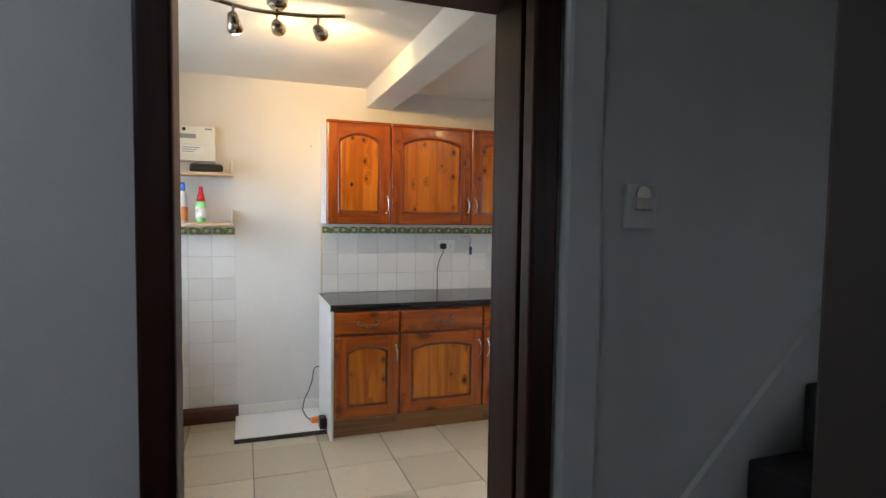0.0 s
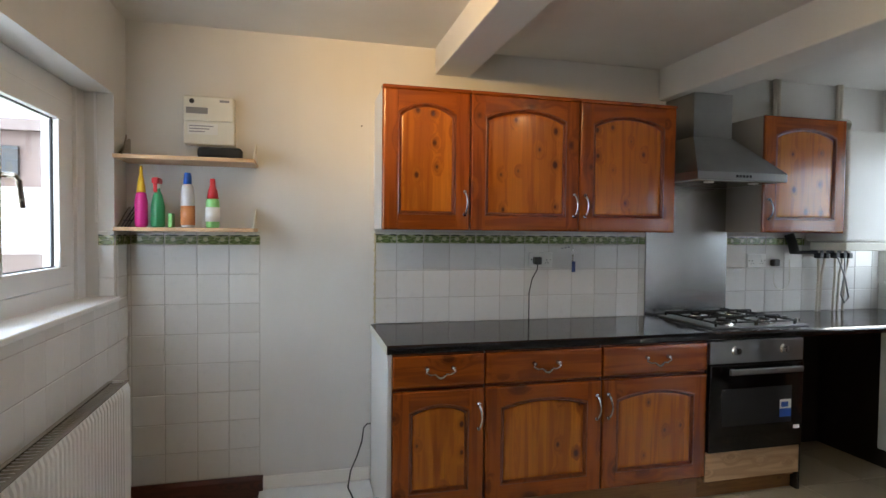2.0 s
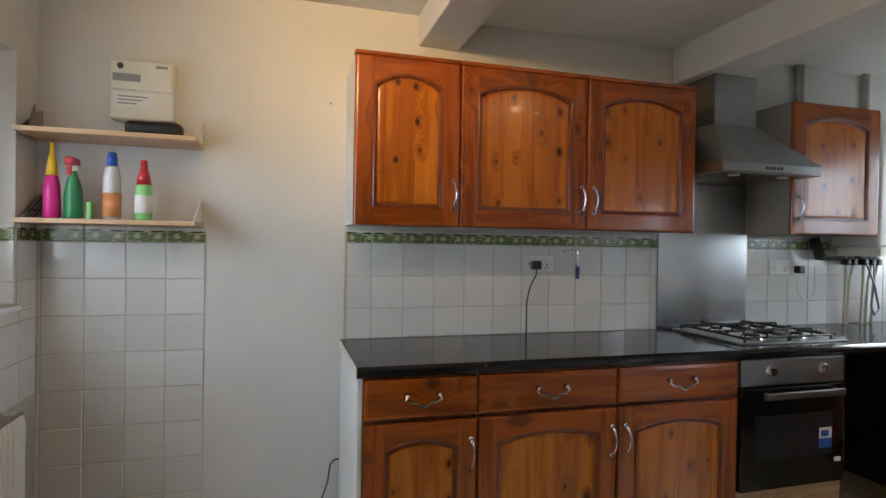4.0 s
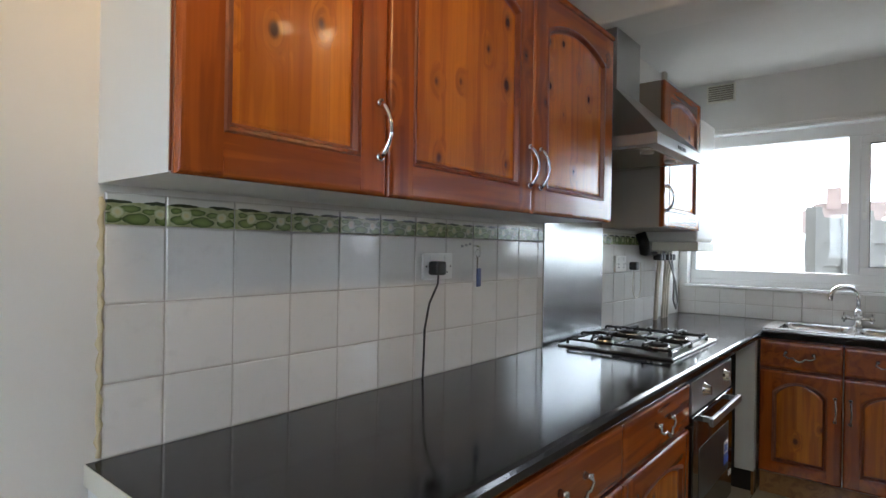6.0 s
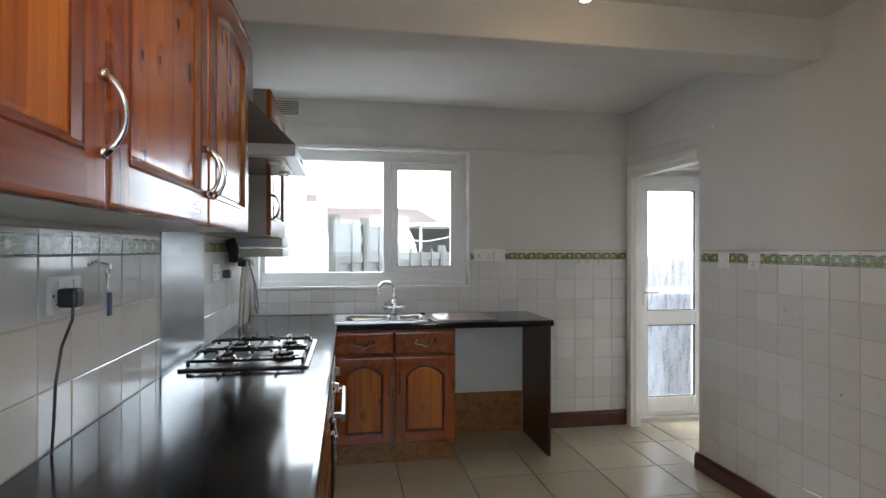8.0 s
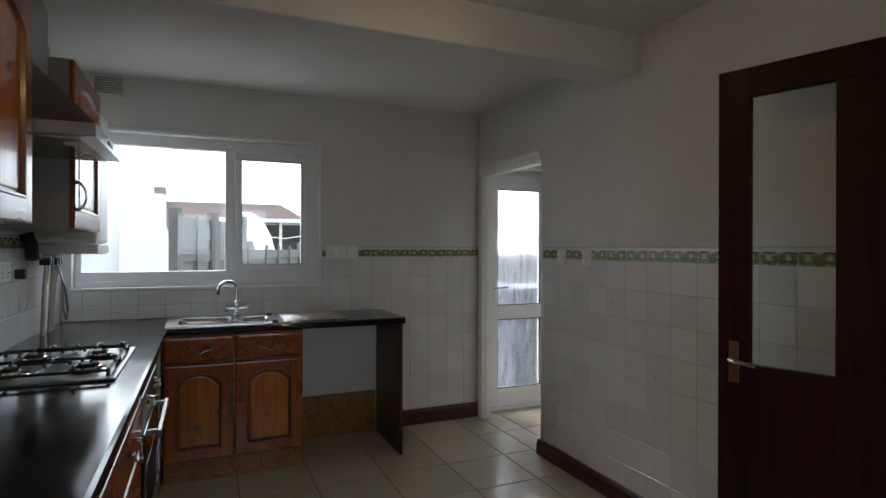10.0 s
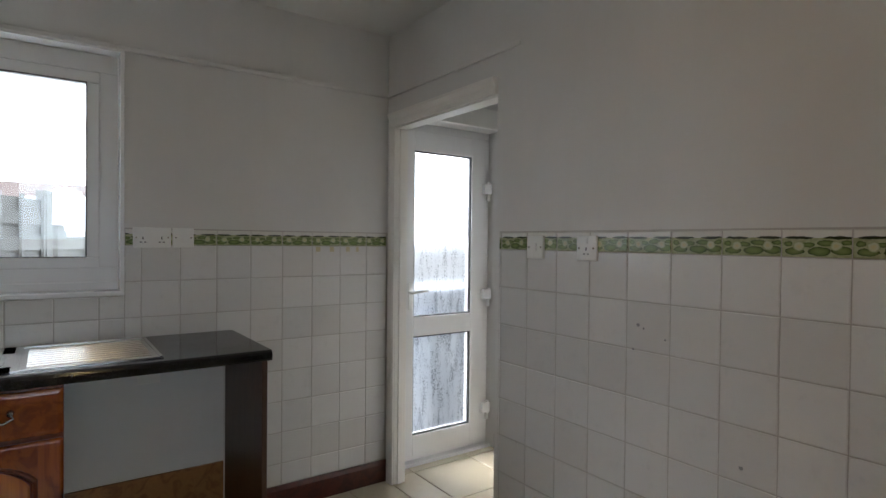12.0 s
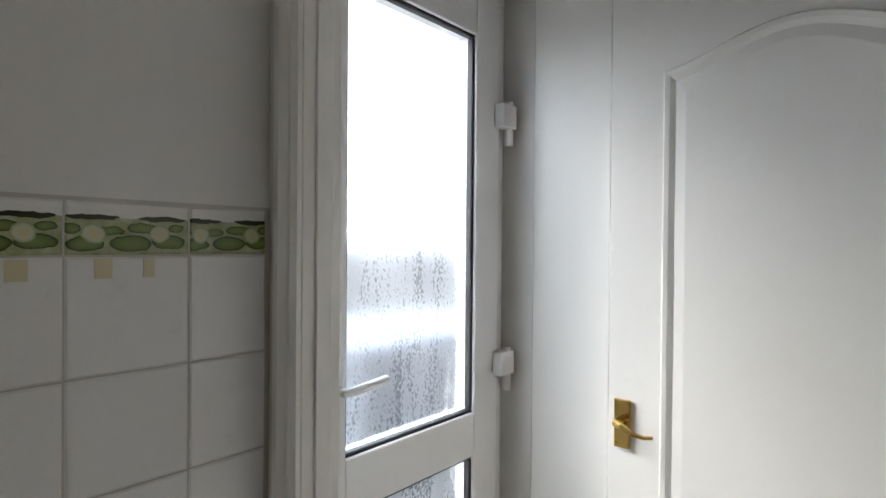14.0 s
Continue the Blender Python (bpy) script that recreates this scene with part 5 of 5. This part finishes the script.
part("body", box(-0.345, 4.49, 1.4215, -0.325, 4.55, 1.49, 0.004), M_LTGREEN, gs)
wr = empty("wire_rack", "dark leaning wire rack at the shelf end", "rack")
for k in range(3):
    part("wire", tube([(-0.535 + 0.014 * k, 4.46, 1.424), (-0.515 + 0.014 * k, 4.61, 1.53)], 0.003, 6), M_IRON, wr)
part("cross_wire", tube([(-0.538, 4.5, 1.452), (-0.50, 4.5, 1.452)], 0.003, 6), M_IRON, wr)

# ---------------- radiator ----------------
ra = empty("radiator", "white ribbed panel radiator below the window", "radiator")
ry0, ry1, rz0, rz1, rx = 2.70, 4.27, 0.16, 0.745, -0.452
b = bmesh.new()
n = int((ry1 - ry0 - 0.04) / 0.0333)
prof = []
for k in range(n):
    y = ry0 + 0.02 + 0.0333 * k
    prof += [(rx, y), (rx, y + 0.015), (rx - 0.010, y + 0.021), (rx - 0.010, y + 0.028)]
outline = [(rx - 0.012, ry0)] + [(rx, ry0 + 0.004)] + prof + [(rx, ry1 - 0.012), (rx, ry1 - 0.002), (rx - 0.012, ry1)]
lo = [b.verts.new((x, y, rz0 + 0.03)) for x, y in outline]
hi = [b.verts.new((x, y, rz1 - 0.03)) for x, y in outline]
lo2 = [b.verts.new((rx - 0.012, y, rz0)) for x, y in outline]
hi2 = [b.verts.new((rx - 0.012, y, rz1)) for x, y in outline]
for r0, r1 in ((lo2, lo), (lo, hi), (hi, hi2)):
    for k in range(len(outline) - 1):
        b.faces.new((r0[k], r0[k + 1], r1[k + 1], r1[k]))
part("front_panel", b, M_RADIATOR, ra)
part("back_panel", box(rx - 0.085, ry0, rz0, rx - 0.075, ry1, rz1), M_RADIATOR, ra)
part("side_cover", box(rx - 0.09, ry1 - 0.002, rz0, rx - 0.004, ry1 + 0.004, rz1 + 0.004, 0.002), M_RADIATOR, ra)
b = bmesh.new()
for k in range(60):
    y = ry0 + 0.01 + k * (ry1 - ry0 - 0.02) / 60
    box(rx - 0.075, y, rz1 - 0.004, rx - 0.013, y + 0.012, rz1, 0, b)
box(rx - 0.085, ry0, rz1, rx - 0.068, ry1, rz1 + 0.004, 0, b)
box(rx - 0.02, ry0, rz1, rx - 0.004, ry1, rz1 + 0.004, 0, b)
part("top_grille", b, M_NICKEL, ra, "dusty grey top grille")
part("bracket", box(XW, 3.0, 0.3, rx - 0.08, 3.04, 0.6), M_RADIATOR, ra)
part("bracket", box(XW, 4.0, 0.3, rx - 0.08, 4.04, 0.6), M_RADIATOR, ra)
part("valve_pipe", tube([(rx - 0.04, ry1 - 0.03, rz0 + 0.01), (rx - 0.04, ry1 - 0.03, 0.0)], 0.008, 10), M_COPPER, ra)

# air vent high on the east wall
vt = empty("air_vent", "small white louvred air vent high on the wall", "vent")
part("backing", box(XE - 0.012, 4.30, 2.305, XE, 4.475, 2.425, 0.003), M_CREAMPLASTIC, vt)
for k in range(7):
    part("slat", box(XE - 0.02, 4.312, 2.318 + 0.0145 * k, XE - 0.011, 4.463, 2.325 + 0.0145 * k), M_NICKEL, vt)

# glazed hall door standing open near the tiled wall
gd = empty("glazed_door", "open dark stained door with a tall clear glass light", "door")
dx0, dx1, dy0, dy1, dz = 0.0, 0.752, 0.0, 0.037, 2.005
b = bmesh.new()
for a in ((dx1 - 0.108, 0.01, dx1, dz), (dx0, 0.01, dx0 + 0.12, dz), (dx0 + 0.12, 1.90, dx1 - 0.108, dz), (dx0 + 0.12, 0.01, dx1 - 0.108, 0.94), (dx0 + 0.12, 0.94, dx0 + 0.385, 1.90)):
    box(a[0], dy0, a[1], a[2], dy1, a[3], 0.004, b)
part("leaf", b, M_DARKWOOD, gd)
pane(dy0 + 0.016, dx0 + 0.38, dx1 - 0.103, 0.935, 1.905, gd, M_GLASS, along="x")
part("handle_plate", box(dx1 - 0.078, dy1, 0.87, dx1 - 0.04, dy1 + 0.006, 1.02, 0.003), M_NICKEL, gd)
part("lever", tube([(dx1 - 0.058, dy1, 0.955), (dx1 - 0.058, dy1 + 0.04, 0.955), (dx1 - 0.075, dy1 + 0.047, 0.955), (dx1 - 0.15, dy1 + 0.045, 0.947)], 0.008, 10), M_NICKEL, gd, "worn metal lever handle")
for z in (0.3, 1.0, 1.75):
    part("hinge", box(dx0 - 0.012, dy0 - 0.020, z - 0.04, dx0, dy1 - 0.01, z + 0.04, 0.002), M_BRASS, gd)
for ob in gd.children:
    ob.data.transform(pose(1.03, 1.825, 0, 0, 0, 17.5))
hk = empty("wall_hooks", "two small white plastic hooks on the tiles", "hook")
for x in (1.62, 1.70):
    part("hook", tube([(x, YS + 0.0048, 1.30), (x, YS + 0.02, 1.285), (x, YS + 0.02, 1.26), (x - 0.01, YS + 0.025, 1.25)], 0.004, 8), M_CREAMPLASTIC, hk)

# ---------------- ceiling spotlights ----------------
def spot_bar(cx, cy, aims):
    s = empty("spotlight_bar", "bent metal ceiling bar with three lit spotlights", "ceiling light", "ceiling spotlight bars")
    part("rose", lathe([(0.05, 0), (0.048, 0.035), (0.03, 0.05)][::-1] and [(0.03, -0.055), (0.045, -0.04), (0.048, 0)], (cx, cy, ZC), 20), M_NICKEL, s, smooth=True)
    pts = [(cx - 0.3 + 0.06 * k, cy + 0.02 * math.sin(k * 0.9), ZC - 0.065 + 0.018 * math.cos(k * 0.63)) for k in range(11)]
    part("bar", tube(pts, 0.009, 10), M_NICKEL, s, smooth=True)
    for (dx, (*aim, w, cone)) in zip((-0.18, 0.0, 0.18), aims):
        a = Vector(aim).normalized()
        p = Vector((cx + dx, cy, ZC - 0.13))
        hd = part("head", tube([p - a * 0.035, p - a * 0.03, p, p + a * 0.045], [0.012, 0.02, 0.027, 0.034], 16), M_NICKEL, s, smooth=True)
        part("stem", tube([(cx + dx, cy, ZC - 0.06), tuple(p - a * 0.02)], 0.006, 8), M_NICKEL, hd)
        part("bulb", tube([p + a * 0.03, p + a * 0.046, p + a * 0.058, p + a * 0.064], [0.029, 0.029, 0.02, 0.006], 16), M_BULB, hd, "glowing warm bulb", smooth=True)
        ld = bpy.data.lights.new("spot_bulb", "SPOT")
        ld.energy = w
        ld.color = (1.0, 0.62, 0.24)
        ld.spot_size = radians(cone)
        ld.spot_blend = 0.9
        ld.shadow_soft_size = 0.03
        lo = new("spot_bulb", ld)
        q = p + a * 0.075
        lo.matrix_world = look(q, q + a)
    return s


spot_bar(0.27, 3.05, ((0.15, 0.75, -0.6, 0.5, 110), (0.2, 0.98, 0.05, 4.6, 85), (0.40, 0.9, 0.0, 6.0, 85)))
spot_bar(1.88, 3.15, ((-0.2, -0.4, -0.8, 0.12, 120), (0.0, 0.5, -0.8, 0.15, 120), (0.3, -0.5, -0.75, 0.12, 120)))

# cable looped at the lobby ceiling
tagged(link("ceiling_cable", tube([(3.75, 1.3, 2.438), (3.85, 1.25, 2.42), (3.95, 1.3, 2.40), (4.05, 1.35, 2.42), (4.15, 1.3, 2.438)], 0.004, 8), M_CREAMPLASTIC), "thin white cable looped on the lobby ceiling", "cable")

# ---------------- outside ----------------
structure("ground", box(-400, -400, -0.35, 400, 400, -0.13), M_PAVING, "grey concrete ground outside", "ground")
structure("lawn", box(-14, 8, -0.13, -1.5, 17, -0.10), M_GRASS, "green lawn in front of the house", "lawn")
tagged(link("garden_wall", box(4.9, 5.1, -0.13, 6.6, 5.27, 1.86, 0.01), M_RENDER), "white rendered garden wall", "wall")
tagged(link("garden_wall_pier", box(6.42, 4.20, -0.13, 6.70, 4.60, 1.89, 0.015), M_RENDER), "white rendered end pier of the garden wall", "pier")
tagged(link("garden_wall_return", box(6.5, 4.6, -0.13, 6.68, 8.0, 1.80, 0.01), M_RENDER), "white rendered garden wall", "wall")


def fence(p, q, h, panels, battens):
    f = empty("fence", "weathered grey larch lap garden fence", "fence")
    p, q = Vector(p), Vector(q)
    d = (q - p) / panels
    u = d.normalized()
    nrm = Vector((-u.y, u.x, 0))
    for i in range(panels + 1):
        c = p + d * i
        part("post", prism([tuple((c + u * a + nrm * e).xy) for a, e in ((-0.05, -0.05), (0.05, -0.05), (0.05, 0.05), (-0.05, 0.05))], "z", -0.13, h + 0.06), M_FENCE, f)
    for i in range(panels):
        a0 = p + d * i + u * 0.05
        a1 = p + d * (i + 1) - u * 0.05
        k = 0
        z = 0.0
        while z < h - 0.1:
            off = nrm * (0.012 if k % 2 else -0.012)
            b = prism([tuple((v + e).xy) for v, e in ((a0, off - nrm * 0.008), (a1, off - nrm * 0.008), (a1, off + nrm * 0.008), (a0, off + nrm * 0.008))], "z", z, z + 0.128)
            part("slat", b, M_FENCE, f)
            z += 0.12
            k += 1
        for n in range(battens + 1):
            c = a0 + (a1 - a0) * (0.02 + 0.96 * n / battens) - nrm * 0.03
            part("batten", prism([tuple((c + u * a + nrm * e).xy) for a, e in ((-0.02, -0.012), (0.02, -0.012), (0.02, 0.012), (-0.02, 0.012))], "z", 0.0, h), M_FENCE, f)
    return f


fence((6.86, 4.12, 0), (8.35, 3.36, 0), 1.72, 2, 2)
fence((8.6, 3.26, 0), (12.6, 0.4, 0), 1.39, 3, 4)
tn = empty("garden_tunnel", "rounded white sheet-covered garden shelter behind the fence", "shelter")
arch = [(3.15 - 0.5 * math.cos(math.pi * k / 16), 0.9 + 1.05 * math.sin(math.pi * k / 16)) for k in range(17)]
part("cover", prism([(2.65, -0.13)] + arch + [(3.65, -0.13)], "x", 10.6, 13.1), M_RENDER, tn)
for x in (10.58, 11.8, 13.08):
    part("hoop", tube([(x, y, z + 0.015) for y, z in arch], 0.02, 6), M_UPVC, tn)


def house(name, label, x0, y0, x1, y1, eaves, ridge, wall_m, roof_m, along="y", hip=0.0):
    h = empty(name, label, "house")
    part("wall", box(x0, y0, -0.13, x1, y1, eaves), wall_m, h)
    if along == "y":
        b = prism([(x0 - 0.4, eaves), (x1 + 0.4, eaves), ((x0 + x1) / 2, ridge)], "y", y0 - 0.3, y1 + 0.3)
        for vert in b.verts:
            if vert.co.z > eaves + 0.01:
                vert.co.y += hip if vert.co.y < (y0 + y1) / 2 else -hip
        part("roof", b, roof_m, h)
    else:
        part("roof", prism([(y0 - 0.4, eaves), (y1 + 0.4, eaves), ((y0 + y1) / 2, ridge)], "x", x0 - 0.3, x1 + 0.3), roof_m, h)
    return h


tagged(link("boundary_wall", box(7.0, -9.0, -0.13, 7.25, 1.0, 1.32, 0.01), M_FENCE), "weathered grey boundary fence beyond the outer door", "fence")
hs = house("bungalow", "red roofed low house beyond the garden", 38, -3.4, 46, 9.5, 2.5, 4.5, M_RENDER, M_ROOF, hip=2.4)
part("chimney", box(41, 6.15, 3.5, 42, 6.85, 5.35), M_BRICK, hs)
for y in (-2, 2, 6):
    w = part("window", box(37.9, y, 0.9, 37.99, y + 1.6, 2.1), M_BLACKGLASS, hs)
    part("frame", box(37.86, y + 0.75, 0.9, 37.9, y + 0.85, 2.1), M_UPVC, w)
# open lean-to behind the far fence
lt = empty("lean_to", "pale lean-to with white fascia and dark open front", "shed")
part("back_wall", box(16.5, -1.5, -0.13, 16.6, 3.6, 2.0), M_FENCE, lt)
part("roof", prism([(13.4, 1.94), (16.7, 2.02), (16.7, 2.09), (13.4, 2.02)], "y", -1.6, 3.7), M_RENDER, lt, "white roof edge")
part("side_wall", box(13.6, 3.0, -0.13, 16.5, 3.08, 1.95), M_RENDER, lt)
for y in (-1.4, 0.1, 1.2, 2.2, 3.0):
    part("post", box(13.55, y - 0.03, -0.13, 13.62, y + 0.03, 1.94), M_COPPER, lt)
part("cable", tube([(13.5, 3.0, 1.86), (13.5, 2.6, 1.62), (13.5, 2.1, 1.57), (13.5, 1.6, 1.66), (13.5, 1.2, 1.84)], 0.01, 6), M_UPVC, lt)
hs = house("terraced_house", "red brick and white rendered house across the road", -24, 27, -2, 35, 5.2, 6.4, M_BRICK, M_ROOF, "x")
part("render_band", box(-24, 26.9, -0.13, -2, 26.99, 3.0), M_RENDER, hs, "white rendered ground floor")
for x in (-21, -16.5, -12, -7.5, -4):
    w = part("window", box(x, 26.8, 3.4, x + 1.5, 26.99, 4.6), M_BLACKGLASS, hs)
    part("frame", box(x + 0.7, 26.76, 3.4, x + 0.8, 26.8, 4.6), M_UPVC, w)
tagged(link("front_wall", box(-16, 17.5, -0.13, -2, 17.8, 0.75), M_BRICK), "low red brick garden wall", "wall")
bn = empty("storage_bin", "dark blue-grey plastic bin outside the misted door", "bin")
part("body", prism([(4.86, -0.13), (5.36, -0.13), (5.42, 0.90), (4.80, 0.90)], "y", 0.20, 1.12), M_BIN, bn)
part("lid", box(4.77, 0.17, 0.90, 5.45, 1.15, 0.98, 0.02), M_BIN, bn)

nl = tagged(link("wall_nail", tube([(0.592, YN, 1.985), (0.592, YN - 0.012, 1.984)], 0.004, 8), M_IRON), "small dark nail in the plaster", "nail")
for x, z, r in ((2.655, 1.065, 0.007), (2.635, 1.055, 0.004), (2.672, 0.985, 0.004), (2.56, 1.03, 0.004), (2.33, 0.72, 0.007), (1.95, 0.80, 0.005)):
    tagged(link("tile_chip", tube([(x, YS + 0.002, z), (x, YS + 0.0056, z + 0.2 * r)], [r, r * 0.8], 7), M_INK), "small dark chip in a wall tile", "chip", "chips in the tiles")

for y, w in ((2.205, 0.024), (2.13, 0.022), (2.04, 0.02), (1.985, 0.014)):
    tagged(link("tape_mark", box(XE - 0.0062, y - w / 2, 1.262, XE - 0.004, y + w / 2, 1.288), M_TAPE), "yellowed square of old tape residue on a tile", "tape mark", "tape marks below the border")

# ---------------- tiles ----------------
MESHES = {}


def tile_mesh(w, h, d, axis, material, kind):
    """A bevelled tile, centred, facing along its axis; alike tiles share one mesh."""
    key = (round(w, 4), round(h, 4), axis, kind)
    if key not in MESHES:
        b = bmesh.new()
        e = min(0.0025, w / 4, h / 4)
        rings = []
        for i, t in ((0, 0), (0, d - 0.0018), (e, d)):
            rings.append([b.verts.new((sx * (w / 2 - i), -t, sz * (h / 2 - i))) for sx, sz in ((-1, -1), (1, -1), (1, 1), (-1, 1))])
        for r0, r1 in zip(rings, rings[1:]):
            for k in range(4):
                b.faces.new((r0[k], r0[(k + 1) % 4], r1[(k + 1) % 4], r1[k]))
        b.faces.new(rings[-1])
        rot = {"y-": 0, "y+": 180, "x-": -90, "x+": 90}.get(axis)
        m = Matrix.Rotation(radians(90), 4, "X").inverted() if axis == "z+" else Matrix.Rotation(radians(rot), 4, "Z")
        bmesh.ops.transform(b, matrix=m, verts=b.verts)
        bmesh.ops.recalc_face_normals(b, faces=b.faces)
        me = bpy.data.meshes.new(kind)
        b.to_mesh(me)
        b.free()
        me.materials.append(material)
        MESHES[key] = me
    return MESHES[key]


def lay(parent, axis, plane, u_joint, u0, u1, z_joint, z0, z1, pitch, material, kind="tile", d=0.0045, pitch_z=None, holes=(), gap=0.0027):
    """Tiles from u0 to u1 and z0 to z1, cut at the edges, on joints through u_joint and z_joint."""
    pz = pitch_z or pitch
    def cuts(j, a, b, p):
        k = math.ceil((a - j) / p - 1e-6)
        c = [a]
        while j + k * p < b - 1e-4:
            if j + k * p > a + 0.012:
                c.append(j + k * p)
            k += 1
        return c + [b]
    us, zs = cuts(u_joint, u0, u1, pitch), cuts(z_joint, z0, z1, pz)
    for ua, ub in zip(us, us[1:]):
        for za, zb in zip(zs, zs[1:]):
            um, zm = (ua + ub) / 2, (za + zb) / 2
            if any(h[0] < um < h[1] and h[2] < zm < h[3] for h in holes):
                continue
            me = tile_mesh(ub - ua - gap, zb - za - gap, d, axis, material, kind)
            ob = new(kind, me)
            ob.parent = parent
            j = random.uniform(-0.0006, 0.0006)
            tilt = random.uniform(-0.25, 0.25), random.uniform(-0.25, 0.25)
            if axis[0] == "y":
                ob.matrix_local = pose(um, plane + j, zm, tilt[0], 0, tilt[1])
            elif axis[0] == "x":
                ob.matrix_local = pose(plane + j, um, zm, 0, tilt[0], tilt[1])
            else:
                ob.matrix_local = pose(um, zm, plane + j)


P = 0.153
BH = 0.062
# grout beds
def bed(name, b, parent):
    return part(name, b, M_GROUT, parent, "grey-cream grout bed")
bed("grout_bed", box(XW, YN - 0.002, 0.11, 0.066, YN + 0.01, 1.402), wall_n)
bed("grout_bed", box(0.674, YN - 0.002, 0.88, 2.366, YN + 0.01, 1.412), wall_n)
bed("grout_bed", box(2.966, YN - 0.002, 0.88, XE, YN + 0.01, 1.412), wall_n)
bed("grout_bed", box(DOOR_R + 0.05, YS - 0.01, 0.09, OP_L - 0.022, YS + 0.002, 1.365), wall_s)
bed("grout_bed", box(XE - 0.002, YS, 0.11, XE + 0.01, EW[0] - 0.013, 1.365), wall_e)
bed("grout_bed", box(XE - 0.002, EW[0] - 0.013, 0.11, XE + 0.01, YN, EW[2] - 0.006), wall_e)
bed("grout_bed", box(XW - 0.01, YS, 0.1, XW + 0.002, YN, WW[2] - 0.008), wall_w)
bed("grout_bed", box(XW - 0.01, WW[1] + 0.013, WW[2], XW + 0.002, YN, 1.402), wall_w)

# north wall: panel by the window, splashback in two lengths
lay(wall_n, "y-", YN, 0.065, XW, 0.066, 1.335, 0.115, 1.335, P, M_TILE)
lay(wall_n, "y-", YN, 0.065, XW, 0.066, 1.335, 1.335, 1.401, P, M_BORDER, "border_tile", pitch_z=1.0)
lay(wall_n, "y-", YN, 0.789, 0.674, 2.364, 1.348, WT, 1.348, P, M_TILE)
lay(wall_n, "y-", YN, 0.789, 0.674, 2.364, 1.348, 1.348, 1.412, P, M_BORDER, "border_tile", pitch_z=1.0)
lay(wall_n, "y-", YN, 3.125, 2.968, XE, 1.348, WT, 1.348, P, M_TILE)
lay(wall_n, "y-", YN, 3.125, 2.968, 3.60, 1.348, 1.348, 1.412, P, M_BORDER, "border_tile", pitch_z=1.0)
# south wall
lay(wall_s, "y+", YS, 3.158, DOOR_R + 0.052, OP_L - 0.022, 1.291, 0.10, 1.291, P, M_TILE)
lay(wall_s, "y+", YS, 3.158, DOOR_R + 0.052, OP_L - 0.022, 1.291, 1.291, 1.361, P, M_BORDER, "border_tile", pitch_z=1.0)
# east wall
lay(wall_e, "x-", XE, 1.93, YS + 0.008, EW[0] - 0.013, 1.291, 0.115, 1.291, P, M_TILE)
lay(wall_e, "x-", XE, 1.93, YS + 0.008, EW[0] - 0.013, 1.291, 1.291, 1.361, P, M_BORDER, "border_tile", pitch_z=1.0)
lay(wall_e, "x-", XE, 1.93, EW[0] - 0.013, YN - 0.008, 1.291, WT, EW[2] - 0.006, P, M_TILE)
# west wall and the window's return
lay(wall_w, "x+", XW, 4.49, 2.4, YN - 0.008, 1.335, 0.72, WW[2] - 0.008, P, M_TILE)
lay(wall_w, "x+", XW, 4.49, WW[1] + 0.014, YN - 0.008, 1.335, WW[2], 1.335, P, M_TILE)
lay(wall_w, "x+", XW, 4.49, WW[1] + 0.014, YN - 0.008, 1.335, 1.335, 1.401, P, M_BORDER, "border_tile", pitch_z=1.0)
lay(wall_w, "y-", WW[1], XW - 0.07, XW - 0.068, XW, 1.335, 1.10, 1.335, P, M_TILE)
lay(wall_w, "y-", WW[1], XW - 0.07, XW - 0.068, XW, 1.335, 1.335, 1.401, P, M_BORDER, "border_tile", pitch_z=1.0)
# floor
lay(floor, "z+", -0.006, 0.17, XW, XE, 3.66, YS, YN, 0.408, M_FLOORTILE, "floor_tile", 0.006, gap=0.005)
lay(floor, "z+", -0.006, 0.17, OP_L - 0.3, XE + 0.1, 3.66, LS, YS, 0.408, M_FLOORTILE, "floor_tile", 0.006, gap=0.005)
b = box(-1.0, -1.1, -0.006, 2.89, YS - 0.2, 0.0)
structure("floor_hall", b, M_CARPET, "dark hall carpet", "floor")

# origins of the things at the middle of their base
bpy.context.view_layer.update()
for ob in [o for o in scene.objects if o.type == "EMPTY" and o.parent is None]:
    lows = [o.matrix_world @ Vector(c) for o in ob.children_recursive if o.type == "MESH" for c in o.bound_box]
    xs, ys, zs = zip(*[tuple(v) for v in lows])
    at = Vector(((min(xs) + max(xs)) / 2, (min(ys) + max(ys)) / 2, min(zs)))
    ob.location = at
    for ch in ob.children:
        ch.matrix_parent_inverse = Matrix.Translation(-at)
